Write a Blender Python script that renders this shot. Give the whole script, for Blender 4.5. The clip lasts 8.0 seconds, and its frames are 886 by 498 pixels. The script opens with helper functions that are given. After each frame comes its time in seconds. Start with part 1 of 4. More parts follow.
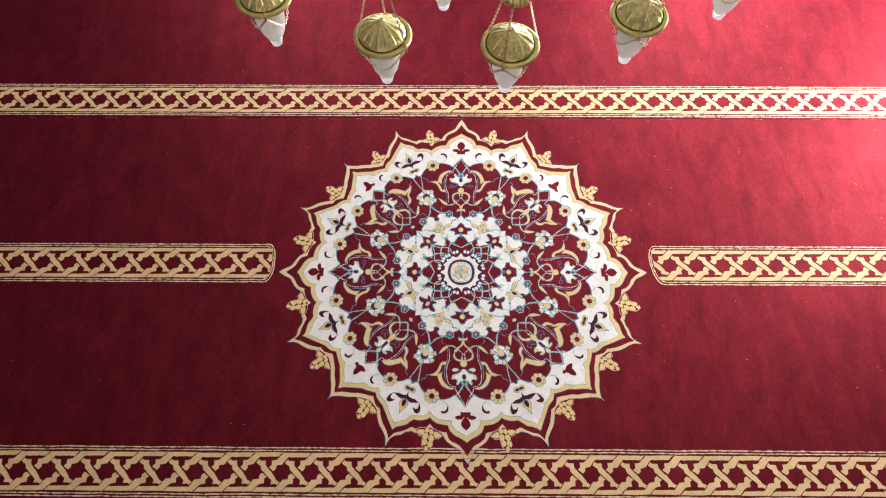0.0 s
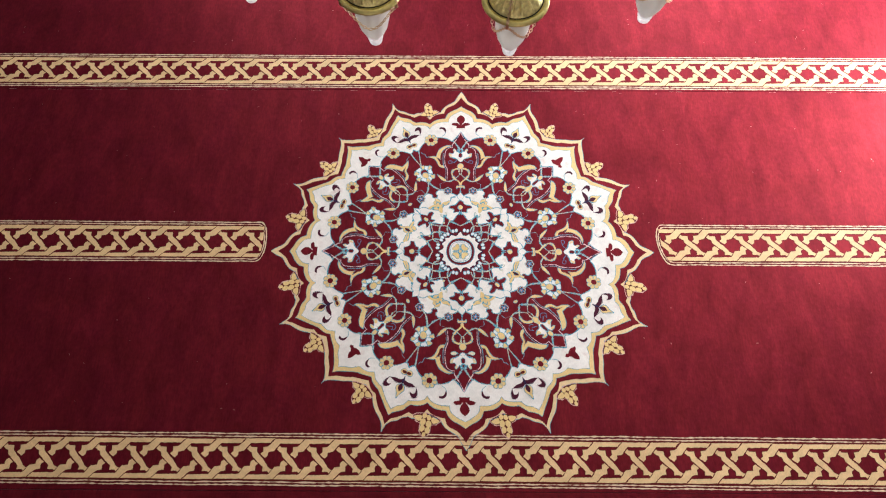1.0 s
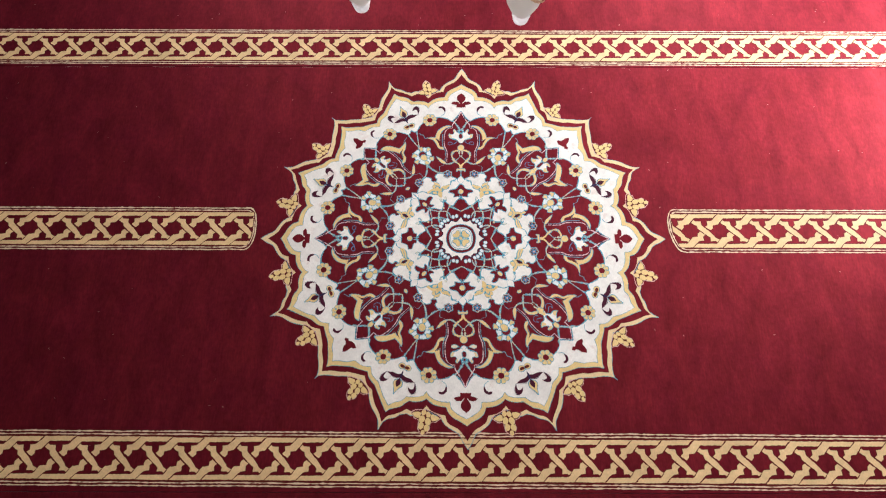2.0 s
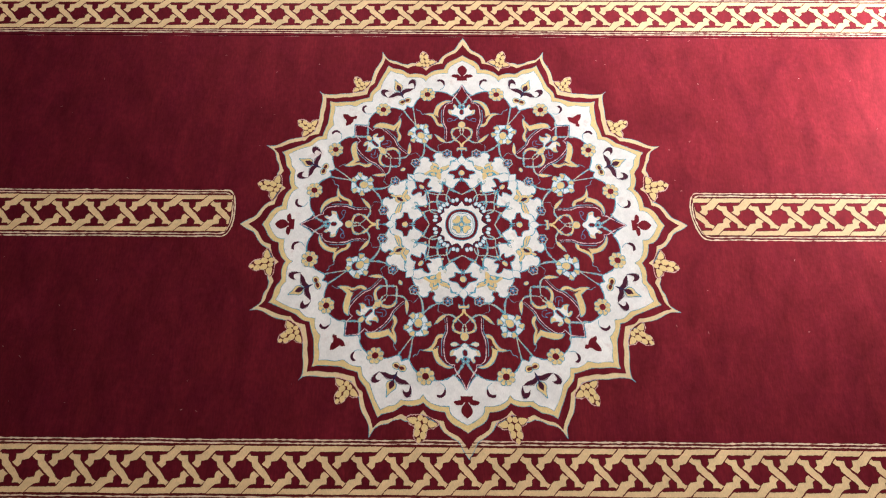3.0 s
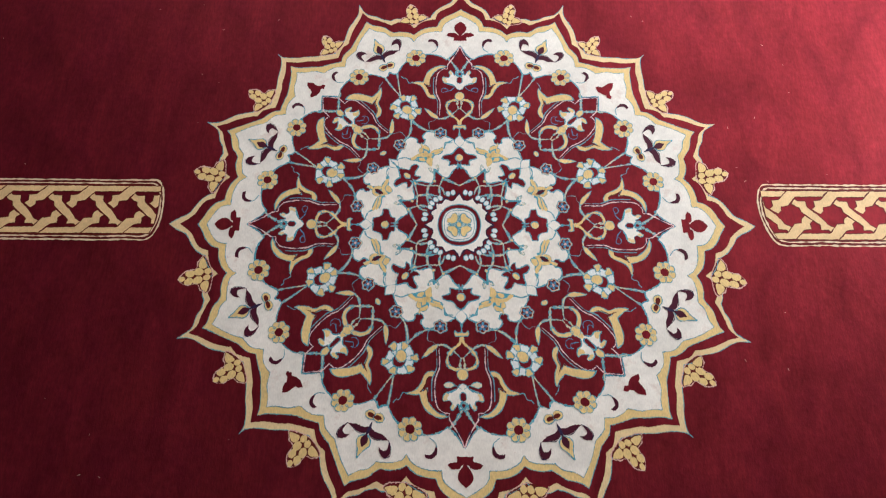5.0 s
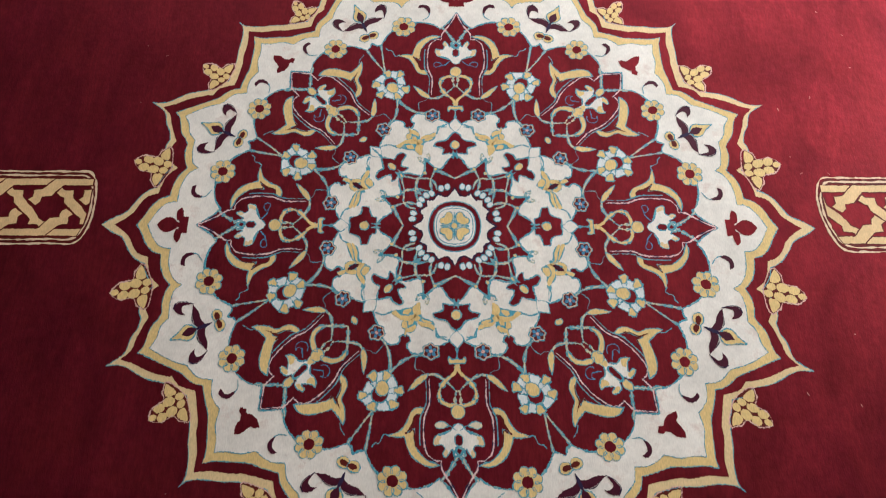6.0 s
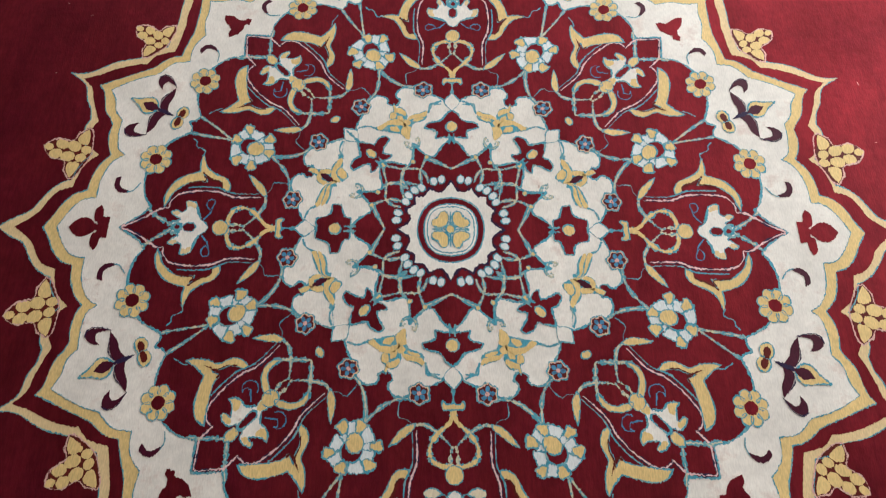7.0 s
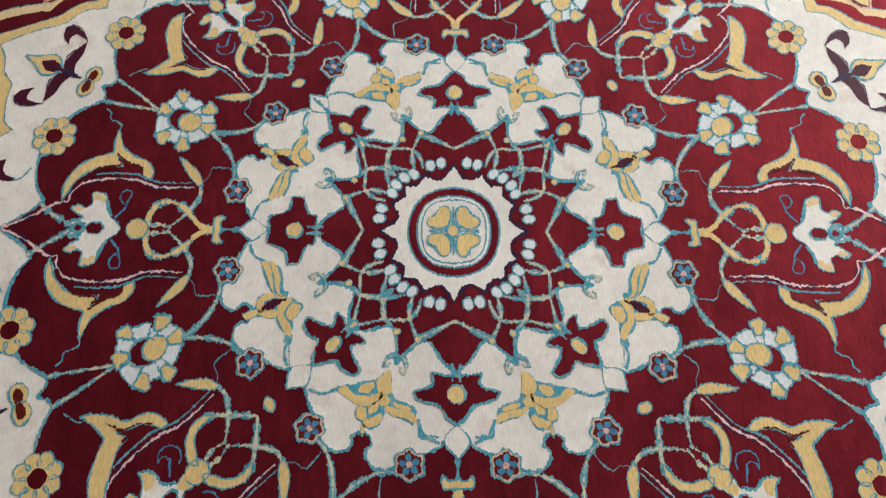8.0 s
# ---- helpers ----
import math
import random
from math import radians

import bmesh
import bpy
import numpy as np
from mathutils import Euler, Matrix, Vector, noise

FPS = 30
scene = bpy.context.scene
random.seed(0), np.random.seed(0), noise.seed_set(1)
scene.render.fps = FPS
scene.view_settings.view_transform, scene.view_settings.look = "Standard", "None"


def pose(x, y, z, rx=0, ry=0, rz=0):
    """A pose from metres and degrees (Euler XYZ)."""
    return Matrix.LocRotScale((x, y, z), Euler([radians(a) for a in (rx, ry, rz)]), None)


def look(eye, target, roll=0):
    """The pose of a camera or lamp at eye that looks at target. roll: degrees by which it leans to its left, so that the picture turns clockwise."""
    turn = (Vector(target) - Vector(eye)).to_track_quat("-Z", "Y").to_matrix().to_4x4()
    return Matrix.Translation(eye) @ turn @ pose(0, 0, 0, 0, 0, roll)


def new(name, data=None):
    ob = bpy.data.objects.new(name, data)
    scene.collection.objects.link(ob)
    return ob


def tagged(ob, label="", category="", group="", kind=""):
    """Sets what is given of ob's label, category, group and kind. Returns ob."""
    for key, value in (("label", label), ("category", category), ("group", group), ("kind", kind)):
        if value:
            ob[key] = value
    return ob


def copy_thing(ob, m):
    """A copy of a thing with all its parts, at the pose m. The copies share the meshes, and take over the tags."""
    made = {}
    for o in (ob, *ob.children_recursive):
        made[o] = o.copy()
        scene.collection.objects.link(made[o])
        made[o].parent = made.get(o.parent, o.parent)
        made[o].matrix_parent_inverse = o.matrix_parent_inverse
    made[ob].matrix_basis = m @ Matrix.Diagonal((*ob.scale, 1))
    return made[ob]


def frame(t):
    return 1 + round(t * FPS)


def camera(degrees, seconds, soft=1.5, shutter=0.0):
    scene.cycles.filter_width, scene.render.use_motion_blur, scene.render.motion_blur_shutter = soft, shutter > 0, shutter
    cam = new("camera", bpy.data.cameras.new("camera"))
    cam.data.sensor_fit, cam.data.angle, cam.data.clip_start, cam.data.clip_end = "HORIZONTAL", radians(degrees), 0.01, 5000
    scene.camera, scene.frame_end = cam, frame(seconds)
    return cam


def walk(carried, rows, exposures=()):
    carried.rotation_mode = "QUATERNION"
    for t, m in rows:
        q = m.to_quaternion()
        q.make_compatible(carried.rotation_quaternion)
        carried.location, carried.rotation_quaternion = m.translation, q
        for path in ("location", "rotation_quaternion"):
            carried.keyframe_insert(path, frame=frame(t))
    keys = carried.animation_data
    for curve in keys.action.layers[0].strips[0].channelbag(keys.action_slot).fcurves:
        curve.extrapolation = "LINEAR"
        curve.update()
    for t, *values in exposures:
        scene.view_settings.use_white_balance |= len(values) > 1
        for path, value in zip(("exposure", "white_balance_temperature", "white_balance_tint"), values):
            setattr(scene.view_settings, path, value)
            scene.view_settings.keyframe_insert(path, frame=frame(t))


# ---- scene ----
cam = camera(64.7, 8.0, soft=1.1)
PATH = [
    (0, (-0.114, -1.741, 3.926), (-0.117, -0.871, 2.125), -0.0),
    (0.5, (-0.11, -1.701, 3.866), (-0.112, -0.864, 2.05), 0.1),
    (1, (-0.105, -1.65, 3.776), (-0.108, -0.843, 1.945), 0.1),
    (1.5, (-0.104, -1.584, 3.673), (-0.106, -0.807, 1.831), 0.1),
    (2, (-0.105, -1.517, 3.596), (-0.107, -0.768, 1.741), 0.0),
    (3.5, (-0.109, -1.322, 3.041), (-0.104, -0.602, 1.175), 0.7),
    (4, (-0.095, -1.241, 2.87), (-0.094, -0.522, 1.003), 0.4),
    (4.5, (-0.084, -1.152, 2.682), (-0.083, -0.43, 0.817), 0.4),
    (6, (-0.044, -0.866, 2.038), (-0.045, -0.146, 0.172), 0.3),
    (6.5, (-0.036, -0.765, 1.812), (-0.034, -0.043, -0.054), 0.6),
    (7, (-0.03, -0.668, 1.593), (-0.027, 0.052, -0.273), 0.7),
    (7.5, (-0.028, -0.569, 1.359), (-0.025, 0.149, -0.507), 0.7),
    (8, (-0.029, -0.483, 1.162), (-0.027, 0.235, -0.705), 0.6),
]
walk(cam, [(t, look(eye, target, roll)) for t, eye, target, roll in PATH], [(0, 0.53, 6340, 14), (4, 0.37, 6350, 13), (6, 0.12, 6520, 11), (8, 0.11, 6580, 10)])

# ---------------------------------------------------------------- light
world = bpy.data.worlds.new("sky")
scene.world = world
world.use_nodes = True
wn = world.node_tree.nodes
sky = wn.new("ShaderNodeTexSky")
sky.sky_type = 'NISHITA'
sky.sun_disc = False
sky.sun_elevation, sky.sun_rotation = radians(42), radians(210)
wn["Background"].inputs[1].default_value = 0.12
world.node_tree.links.new(sky.outputs[0], wn["Background"].inputs[0])

sun = new("sun", bpy.data.lights.new("sun", 'SUN'))
sun.data.energy, sun.data.angle, sun.data.color = 2.5, radians(0.5), (1.0, 0.95, 0.88)
sun.matrix_world = look((-30, -52, 54), (0, 0, 0))

# watts of the area lamp added in each unseen window
WINDOW_WATTS = (280, 158, 46, 30, 66)

# hall, metres
X0, X1, Y0, Y1, ZC = -11.0, 4.4, -12.0, 3.9, 5.6


def window_light(x, y, z, wide, high, watts, turn, colour=(0.93, 0.97, 1.0)):
    """Area lamp added in the opening of an unseen window."""
    data = bpy.data.lights.new("window_daylight", 'AREA')
    data.shape, data.size, data.size_y, data.energy, data.color = 'RECTANGLE', wide, high, watts, colour
    ob = new("window_daylight", data)
    ob.matrix_world = pose(x, y, z, 0, 0, turn) @ pose(0, 0, 0, 90, 0, 0)
    return ob


# ---------------------------------------------------------------- materials
def nodes_of(name):
    m = bpy.data.materials.new(name)
    m.use_nodes = True
    nt = m.node_tree
    return m, nt, nt.nodes["Principled BSDF"]


def pile(name, colour, grain=0.25, sheen=0.03, gloss=0.46, mottle=0.08, stain=0.0, shine=0.15, glint=None, blend=None, relief=0.22, veins=70, much=(0.47, 0.72)):
    """Wool pile: short streaks along the lie of the nap, brushed patches, faint soiling."""
    m, nt, b = nodes_of(name)
    n, l = nt.nodes, nt.links
    geo = n.new("ShaderNodeNewGeometry")
    fine = n.new("ShaderNodeMapping")
    fine.inputs["Scale"].default_value = (330, 75, 60)
    l.new(geo.outputs["Position"], fine.inputs[0])
    streak = n.new("ShaderNodeTexNoise")
    streak.inputs["Scale"].default_value, streak.inputs["Detail"].default_value = 1.0, 3
    l.new(fine.outputs[0], streak.inputs[0])
    brushed = n.new("ShaderNodeTexNoise")
    brushed.inputs["Scale"].default_value, brushed.inputs["Detail"].default_value, brushed.inputs["Roughness"].default_value = 5.5, 5, 0.62
    l.new(geo.outputs["Position"], brushed.inputs[0])
    spot = n.new("ShaderNodeTexNoise")
    spot.inputs["Scale"].default_value, spot.inputs["Detail"].default_value = 38, 3
    l.new(geo.outputs["Position"], spot.inputs[0])

    def ranged(src, lo, hi, a=0.3, z=0.7):
        r = n.new("ShaderNodeMapRange")
        r.inputs[1].default_value, r.inputs[2].default_value, r.inputs[3].default_value, r.inputs[4].default_value = a, z, lo, hi
        l.new(src, r.inputs[0])
        return r.outputs[0]

    def times(p, q):
        x = n.new("ShaderNodeMath")
        x.operation = 'MULTIPLY'
        l.new(p, x.inputs[0])
        l.new(q, x.inputs[1])
        return x.outputs[0]
    k = times(times(ranged(streak.outputs[0], 1 - grain, 1 + grain), ranged(brushed.outputs[0], 1 - mottle, 1 + mottle)), ranged(spot.outputs[0], 1 - 0.4 * mottle, 1 + 0.4 * mottle))
    mul = n.new("ShaderNodeVectorMath")
    mul.operation = 'SCALE'
    mul.inputs[0].default_value = colour
    l.new(k, mul.inputs["Scale"])
    source = mul.outputs[0]
    if blend:
        vein = n.new("ShaderNodeTexNoise")
        vein.inputs["Scale"].default_value, vein.inputs["Detail"].default_value = veins, 2
        l.new(geo.outputs["Position"], vein.inputs[0])
        other = n.new("ShaderNodeMix")
        other.data_type = 'RGBA'
        l.new(ranged(vein.outputs[0], 0.0, 0.9, *much), other.inputs["Factor"])
        l.new(source, other.inputs["A"])
        other.inputs["B"].default_value = (*blend, 1)
        source = other.outputs["Result"]
    if stain:
        blot = n.new("ShaderNodeTexNoise")
        blot.inputs["Scale"].default_value, blot.inputs["Detail"].default_value, blot.inputs["Roughness"].default_value = 11, 6, 0.7
        l.new(geo.outputs["Position"], blot.inputs[0])
        tint = n.new("ShaderNodeMix")
        tint.data_type = 'RGBA'
        l.new(ranged(blot.outputs[0], 0.0, stain, 0.55, 0.8), tint.inputs["Factor"])
        l.new(source, tint.inputs["A"])
        tint.inputs["B"].default_value = (0.50, 0.30, 0.24, 1)
        speck = n.new("ShaderNodeTexNoise")
        speck.inputs["Scale"].default_value, speck.inputs["Detail"].default_value = 55, 2
        l.new(geo.outputs["Position"], speck.inputs[0])
        soiled = n.new("ShaderNodeMix")
        soiled.data_type = 'RGBA'
        l.new(times(ranged(speck.outputs[0], 0.0, 0.5, 0.66, 0.78), ranged(brushed.outputs[0], 0.0, 1.0, 0.45, 0.62)), soiled.inputs["Factor"])
        l.new(tint.outputs["Result"], soiled.inputs["A"])
        soiled.inputs["B"].default_value = (0.36, 0.17, 0.12, 1)
        l.new(soiled.outputs["Result"], b.inputs["Base Color"])
    else:
        l.new(source, b.inputs["Base Color"])
    b.inputs["Roughness"].default_value = gloss
    b.inputs["Specular IOR Level"].default_value = shine
    b.inputs["Sheen Weight"].default_value = sheen
    b.inputs["Sheen Roughness"].default_value = 0.42
    top = max(colour)
    b.inputs["Sheen Tint"].default_value = (*[0.05 + 0.85 * c / top for c in colour], 1)
    bump = n.new("ShaderNodeBump")
    bump.inputs["Strength"].default_value, bump.inputs["Distance"].default_value = relief, 0.0012
    l.new(streak.outputs[0], bump.inputs["Height"])
    wave = n.new("ShaderNodeBump")
    wave.inputs["Strength"].default_value, wave.inputs["Distance"].default_value = 0.11, 0.02
    l.new(brushed.outputs[0], wave.inputs["Height"])
    l.new(bump.outputs[0], wave.inputs["Normal"])
    l.new(wave.outputs[0], b.inputs["Normal"])
    if glint:
        # the dyed fibres' own lustre
        tuft = n.new("ShaderNodeBump")
        tuft.inputs["Strength"].default_value, tuft.inputs["Distance"].default_value = 0.10, 0.006
        l.new(spot.outputs[0], tuft.inputs["Height"])
        l.new(wave.outputs[0], tuft.inputs["Normal"])
        lustre = n.new("ShaderNodeBsdfGlossy")
        lustre.inputs["Color"].default_value, lustre.inputs["Roughness"].default_value = (*glint[:3], 1), glint[3]
        l.new(tuft.outputs[0], lustre.inputs["Normal"])
        mix = n.new("ShaderNodeMixShader")
        smudge = n.new("ShaderNodeMapping")
        smudge.inputs["Scale"].default_value = (2.0, 0.8, 1)
        l.new(geo.outputs["Position"], smudge.inputs[0])
        crushed = n.new("ShaderNodeTexNoise")
        crushed.inputs["Scale"].default_value, crushed.inputs["Detail"].default_value, crushed.inputs["Roughness"].default_value = 5.0, 6, 0.58
        crushed.inputs["Distortion"].default_value = 0.6
        l.new(smudge.outputs[0], crushed.inputs[0])
        comb = n.new("ShaderNodeMapping")
        comb.inputs["Scale"].default_value = (120, 24, 1)
        l.new(geo.outputs["Position"], comb.inputs[0])
        combed = n.new("ShaderNodeTexNoise")
        combed.inputs["Scale"].default_value, combed.inputs["Detail"].default_value = 1.0, 3
        l.new(comb.outputs[0], combed.inputs[0])
        l.new(times(ranged(crushed.outputs[0], 0.70 * glint[4], 1.22 * glint[4], 0.32, 0.66), times(ranged(spot.outputs[0], 0.92, 1.08), ranged(combed.outputs[0], 0.84, 1.16))), mix.inputs[0])
        l.new(b.outputs[0], mix.inputs[1])
        l.new(lustre.outputs[0], mix.inputs[2])
        l.new(mix.outputs[0], n["Material Output"].inputs[0])
    return m


MAROON = pile("maroon_pile", (0.0325, 0.0016, 0.0063), 0.34, 0.08, gloss=0.5, mottle=0.46, shine=0.025, glint=(1.0, 0.102, 0.122, 0.56, 0.116), relief=0.38)
CREAM = pile("cream_pile", (0.76, 0.65, 0.47), 0.10, 0.03)
OUTER = pile("pale_straw_pile", (0.77, 0.575, 0.315), 0.12, 0.03)
WHITE = pile("ivory_pile", (0.83, 0.785, 0.715), 0.07, 0.03, mottle=0.12, stain=0.75, relief=0.24)
PALE = pile("bluish_white_pile", (0.74, 0.775, 0.77), 0.10, 0.03, mottle=0.09, relief=0.30)
YELLOW = pile("straw_yellow_pile", (0.77, 0.555, 0.24), 0.14, 0.03, relief=0.30)
RIBBON = pile("buff_pile", (0.745, 0.515, 0.265), 0.11, 0.03, mottle=0.13)
EDGING = pile("pale_buff_pile", (0.74, 0.55, 0.375), 0.12, 0.03)
TEAL = pile("teal_pile", (0.075, 0.33, 0.43), 0.22, 0.03, blend=(0.30, 0.45, 0.44))
SAGE = pile("sage_pile", (0.62, 0.57, 0.40), 0.16, 0.03, blend=(0.09, 0.34, 0.42), veins=110, much=(0.50, 0.60))
BLUE = pile("blue_pile", (0.07, 0.26, 0.43), 0.20, 0.03, blend=(0.05, 0.12, 0.22))
NAVY = pile("navy_pile", (0.026, 0.017, 0.055), 0.2, 0.03)
ROSE = pile("rose_pile", (0.80, 0.53, 0.52), 0.16, 0.03, blend=(0.45, 0.18, 0.20), veins=160, much=(0.60, 0.74))
PINK = pile("pink_pile", (0.72, 0.43, 0.38), 0.14, 0.03, blend=(0.20, 0.05, 0.06), veins=150, much=(0.56, 0.70))
BROWN = pile("dark_brown_pile", (0.11, 0.012, 0.008), 0.2, 0.03)
PLUM = pile("plum_pile", (0.062, 0.006, 0.020), 0.2, 0.03)


def plain(name, colour, rough=0.6, metal=0.0, scale=6.0, vary=0.12, bump=0.0, trans=0.0):
    m, nt, b = nodes_of(name)
    n, l = nt.nodes, nt.links
    geo = n.new("ShaderNodeNewGeometry")
    noise_n = n.new("ShaderNodeTexNoise")
    noise_n.inputs["Scale"].default_value, noise_n.inputs["Detail"].default_value = scale, 6
    l.new(geo.outputs["Position"], noise_n.inputs[0])
    r = n.new("ShaderNodeMapRange")
    r.inputs[1].default_value, r.inputs[2].default_value, r.inputs[3].default_value, r.inputs[4].default_value = 0.3, 0.7, 1 - vary, 1 + vary
    l.new(noise_n.outputs[0], r.inputs[0])
    mul = n.new("ShaderNodeVectorMath")
    mul.operation = 'SCALE'
    mul.inputs[0].default_value = colour
    l.new(r.outputs[0], mul.inputs["Scale"])
    l.new(mul.outputs[0], b.inputs["Base Color"])
    b.inputs["Roughness"].default_value, b.inputs["Metallic"].default_value, b.inputs["Transmission Weight"].default_value = rough, metal, trans
    if bump:
        bn = n.new("ShaderNodeBump")
        bn.inputs["Strength"].default_value, bn.inputs["Distance"].default_value = bump, 0.004
        l.new(noise_n.outputs[0], bn.inputs["Height"])
        l.new(bn.outputs[0], b.inputs["Normal"])
    return m


PLASTER = plain("white_plaster", (0.50, 0.47, 0.43), 0.85, vary=0.06, bump=0.2)
SLAB = plain("concrete_screed", (0.32, 0.31, 0.29), 0.9, scale=9)
BRASS = plain("polished_brass", (0.90, 0.81, 0.39), 0.50, 1.0, scale=140, vary=0.24, bump=0.30)
DULL_BRASS = plain("dull_brass", (0.74, 0.67, 0.27), 0.46, 1.0, scale=60, vary=0.18)
DARK = plain("blackened_groove", (0.03, 0.025, 0.012), 0.6, 0.3)
CHAIN = plain("rose_gold_chain", (0.86, 0.68, 0.48), 0.35, 1.0, scale=90)
FROST = plain("frosted_white_glass", (0.97, 0.96, 0.925), 0.34, 0.0, scale=20, vary=0.03)
KNOB = plain("pressed_glass", (0.96, 0.96, 0.95), 0.05, 0.0, scale=20, vary=0.03, trans=0.5)
for mat in (FROST, KNOB):
    # light falls through the frosted wall and scatters
    n, l = mat.node_tree.nodes, mat.node_tree.links
    passing, both = n.new("ShaderNodeBsdfTranslucent"), n.new("ShaderNodeMixShader")
    passing.inputs[0].default_value, both.inputs[0].default_value = (0.98, 0.975, 0.965, 1), 0.65
    l.new(n["Principled BSDF"].outputs[0], both.inputs[1])
    l.new(passing.outputs[0], both.inputs[2])
    l.new(both.outputs[0], n["Material Output"].inputs[0])
ALU = plain("white_painted_frame", (0.75, 0.74, 0.71), 0.4, vary=0.05)
PANE = plain("window_glass", (0.95, 0.97, 0.97), 0.02, 0.0, vary=0.0, trans=1.0)
LINT = plain("pale_lint", (0.52, 0.30, 0.26), 0.9, scale=50)


# ---------------------------------------------------------------- helpers
from mathutils.geometry import delaunay_2d_cdt


def put(name, verts, faces, mats, parent=None, label="", slots=None, smooth=False, m=None):
    me = bpy.data.meshes.new(name)
    me.from_pydata([tuple(v) for v in verts], [], faces)
    for mat in mats:
        me.materials.append(mat)
    if slots:
        me.polygons.foreach_set("material_index", slots)
    if smooth:
        me.polygons.foreach_set("use_smooth", [True] * len(me.polygons))
    me.update()
    ob = new(name, me)
    if parent:
        ob.parent = parent
    if m is not None:
        ob.matrix_basis = m
    if label:
        tagged(ob, label)
    return ob


def box_data(x0, y0, z0, x1, y1, z1):
    v = [(x, y, z) for z in (z0, z1) for y in (y0, y1) for x in (x0, x1)]
    f = [(0, 2, 3, 1), (4, 5, 7, 6), (0, 1, 5, 4), (2, 6, 7, 3), (0, 4, 6, 2), (1, 3, 7, 5)]
    return v, f


def boxes(name, items, mat, parent=None, label=""):
    v, f = [], []
    for it in items:
        bv, bf = box_data(*it)
        f += [tuple(i + len(v) for i in q) for q in bf]
        v += bv
    return put(name, v, f, [mat], parent, label)


def P(r, a):
    """Centimetres from the medallion's centre and degrees from the sector's axis."""
    return Vector((r * 0.01 * math.cos(radians(a)), r * 0.01 * math.sin(radians(a))))


def smooth_line(pts, step=0.0016, closed=False, jag=0.0004, rng=random):
    """A curve through a few points (a third entry marks a corner), in short steps with the wobble of knotted wool."""
    vs = [(Vector(p[:2]) if not isinstance(p, Vector) else p) for p in pts]
    cor = [(not isinstance(p, Vector)) and len(p) > 2 for p in pts]
    n = len(vs)
    out = []
    for i in range(n if closed else n - 1):
        b, c = vs[i], vs[(i + 1) % n]
        a = vs[i - 1] if (closed or i > 0) and not cor[i] else b * 2 - c
        d = vs[(i + 2) % n] if (closed or i + 2 < n) and not cor[(i + 1) % n] else c * 2 - b
        k = max(1, int((c - b).length / step + 0.5))
        for j in range(k):
            t = j / k
            q = 0.5 * (2 * b + (c - a) * t + (2 * a - 5 * b + 4 * c - d) * t * t + (3 * b - a - 3 * c + d) * t ** 3)
            if j or not cor[i]:
                q = q + Vector((rng.uniform(-jag, jag), rng.uniform(-jag, jag)))
            out.append(q)
    if not closed:
        out.append(vs[-1])
    return out


def polar(pts):
    return [((*P(p[0], p[1]), 1) if len(p) > 2 else P(p[0], p[1])) for p in pts]


def mirrored(pts, axis=0.0):
    """The points reflected in the sector's axis (degrees), in reverse."""
    return [(p[0], 2 * axis - p[1], *p[2:]) for p in reversed(pts)]


def sym(pts, axis=0.0):
    """A closed outline from one half of it."""
    back = [p for p in mirrored(pts, axis) if abs(p[1] - axis) > 0.02]
    return list(pts) + back


LAYER = 0.0003
PILE_RNG = random.Random(4)


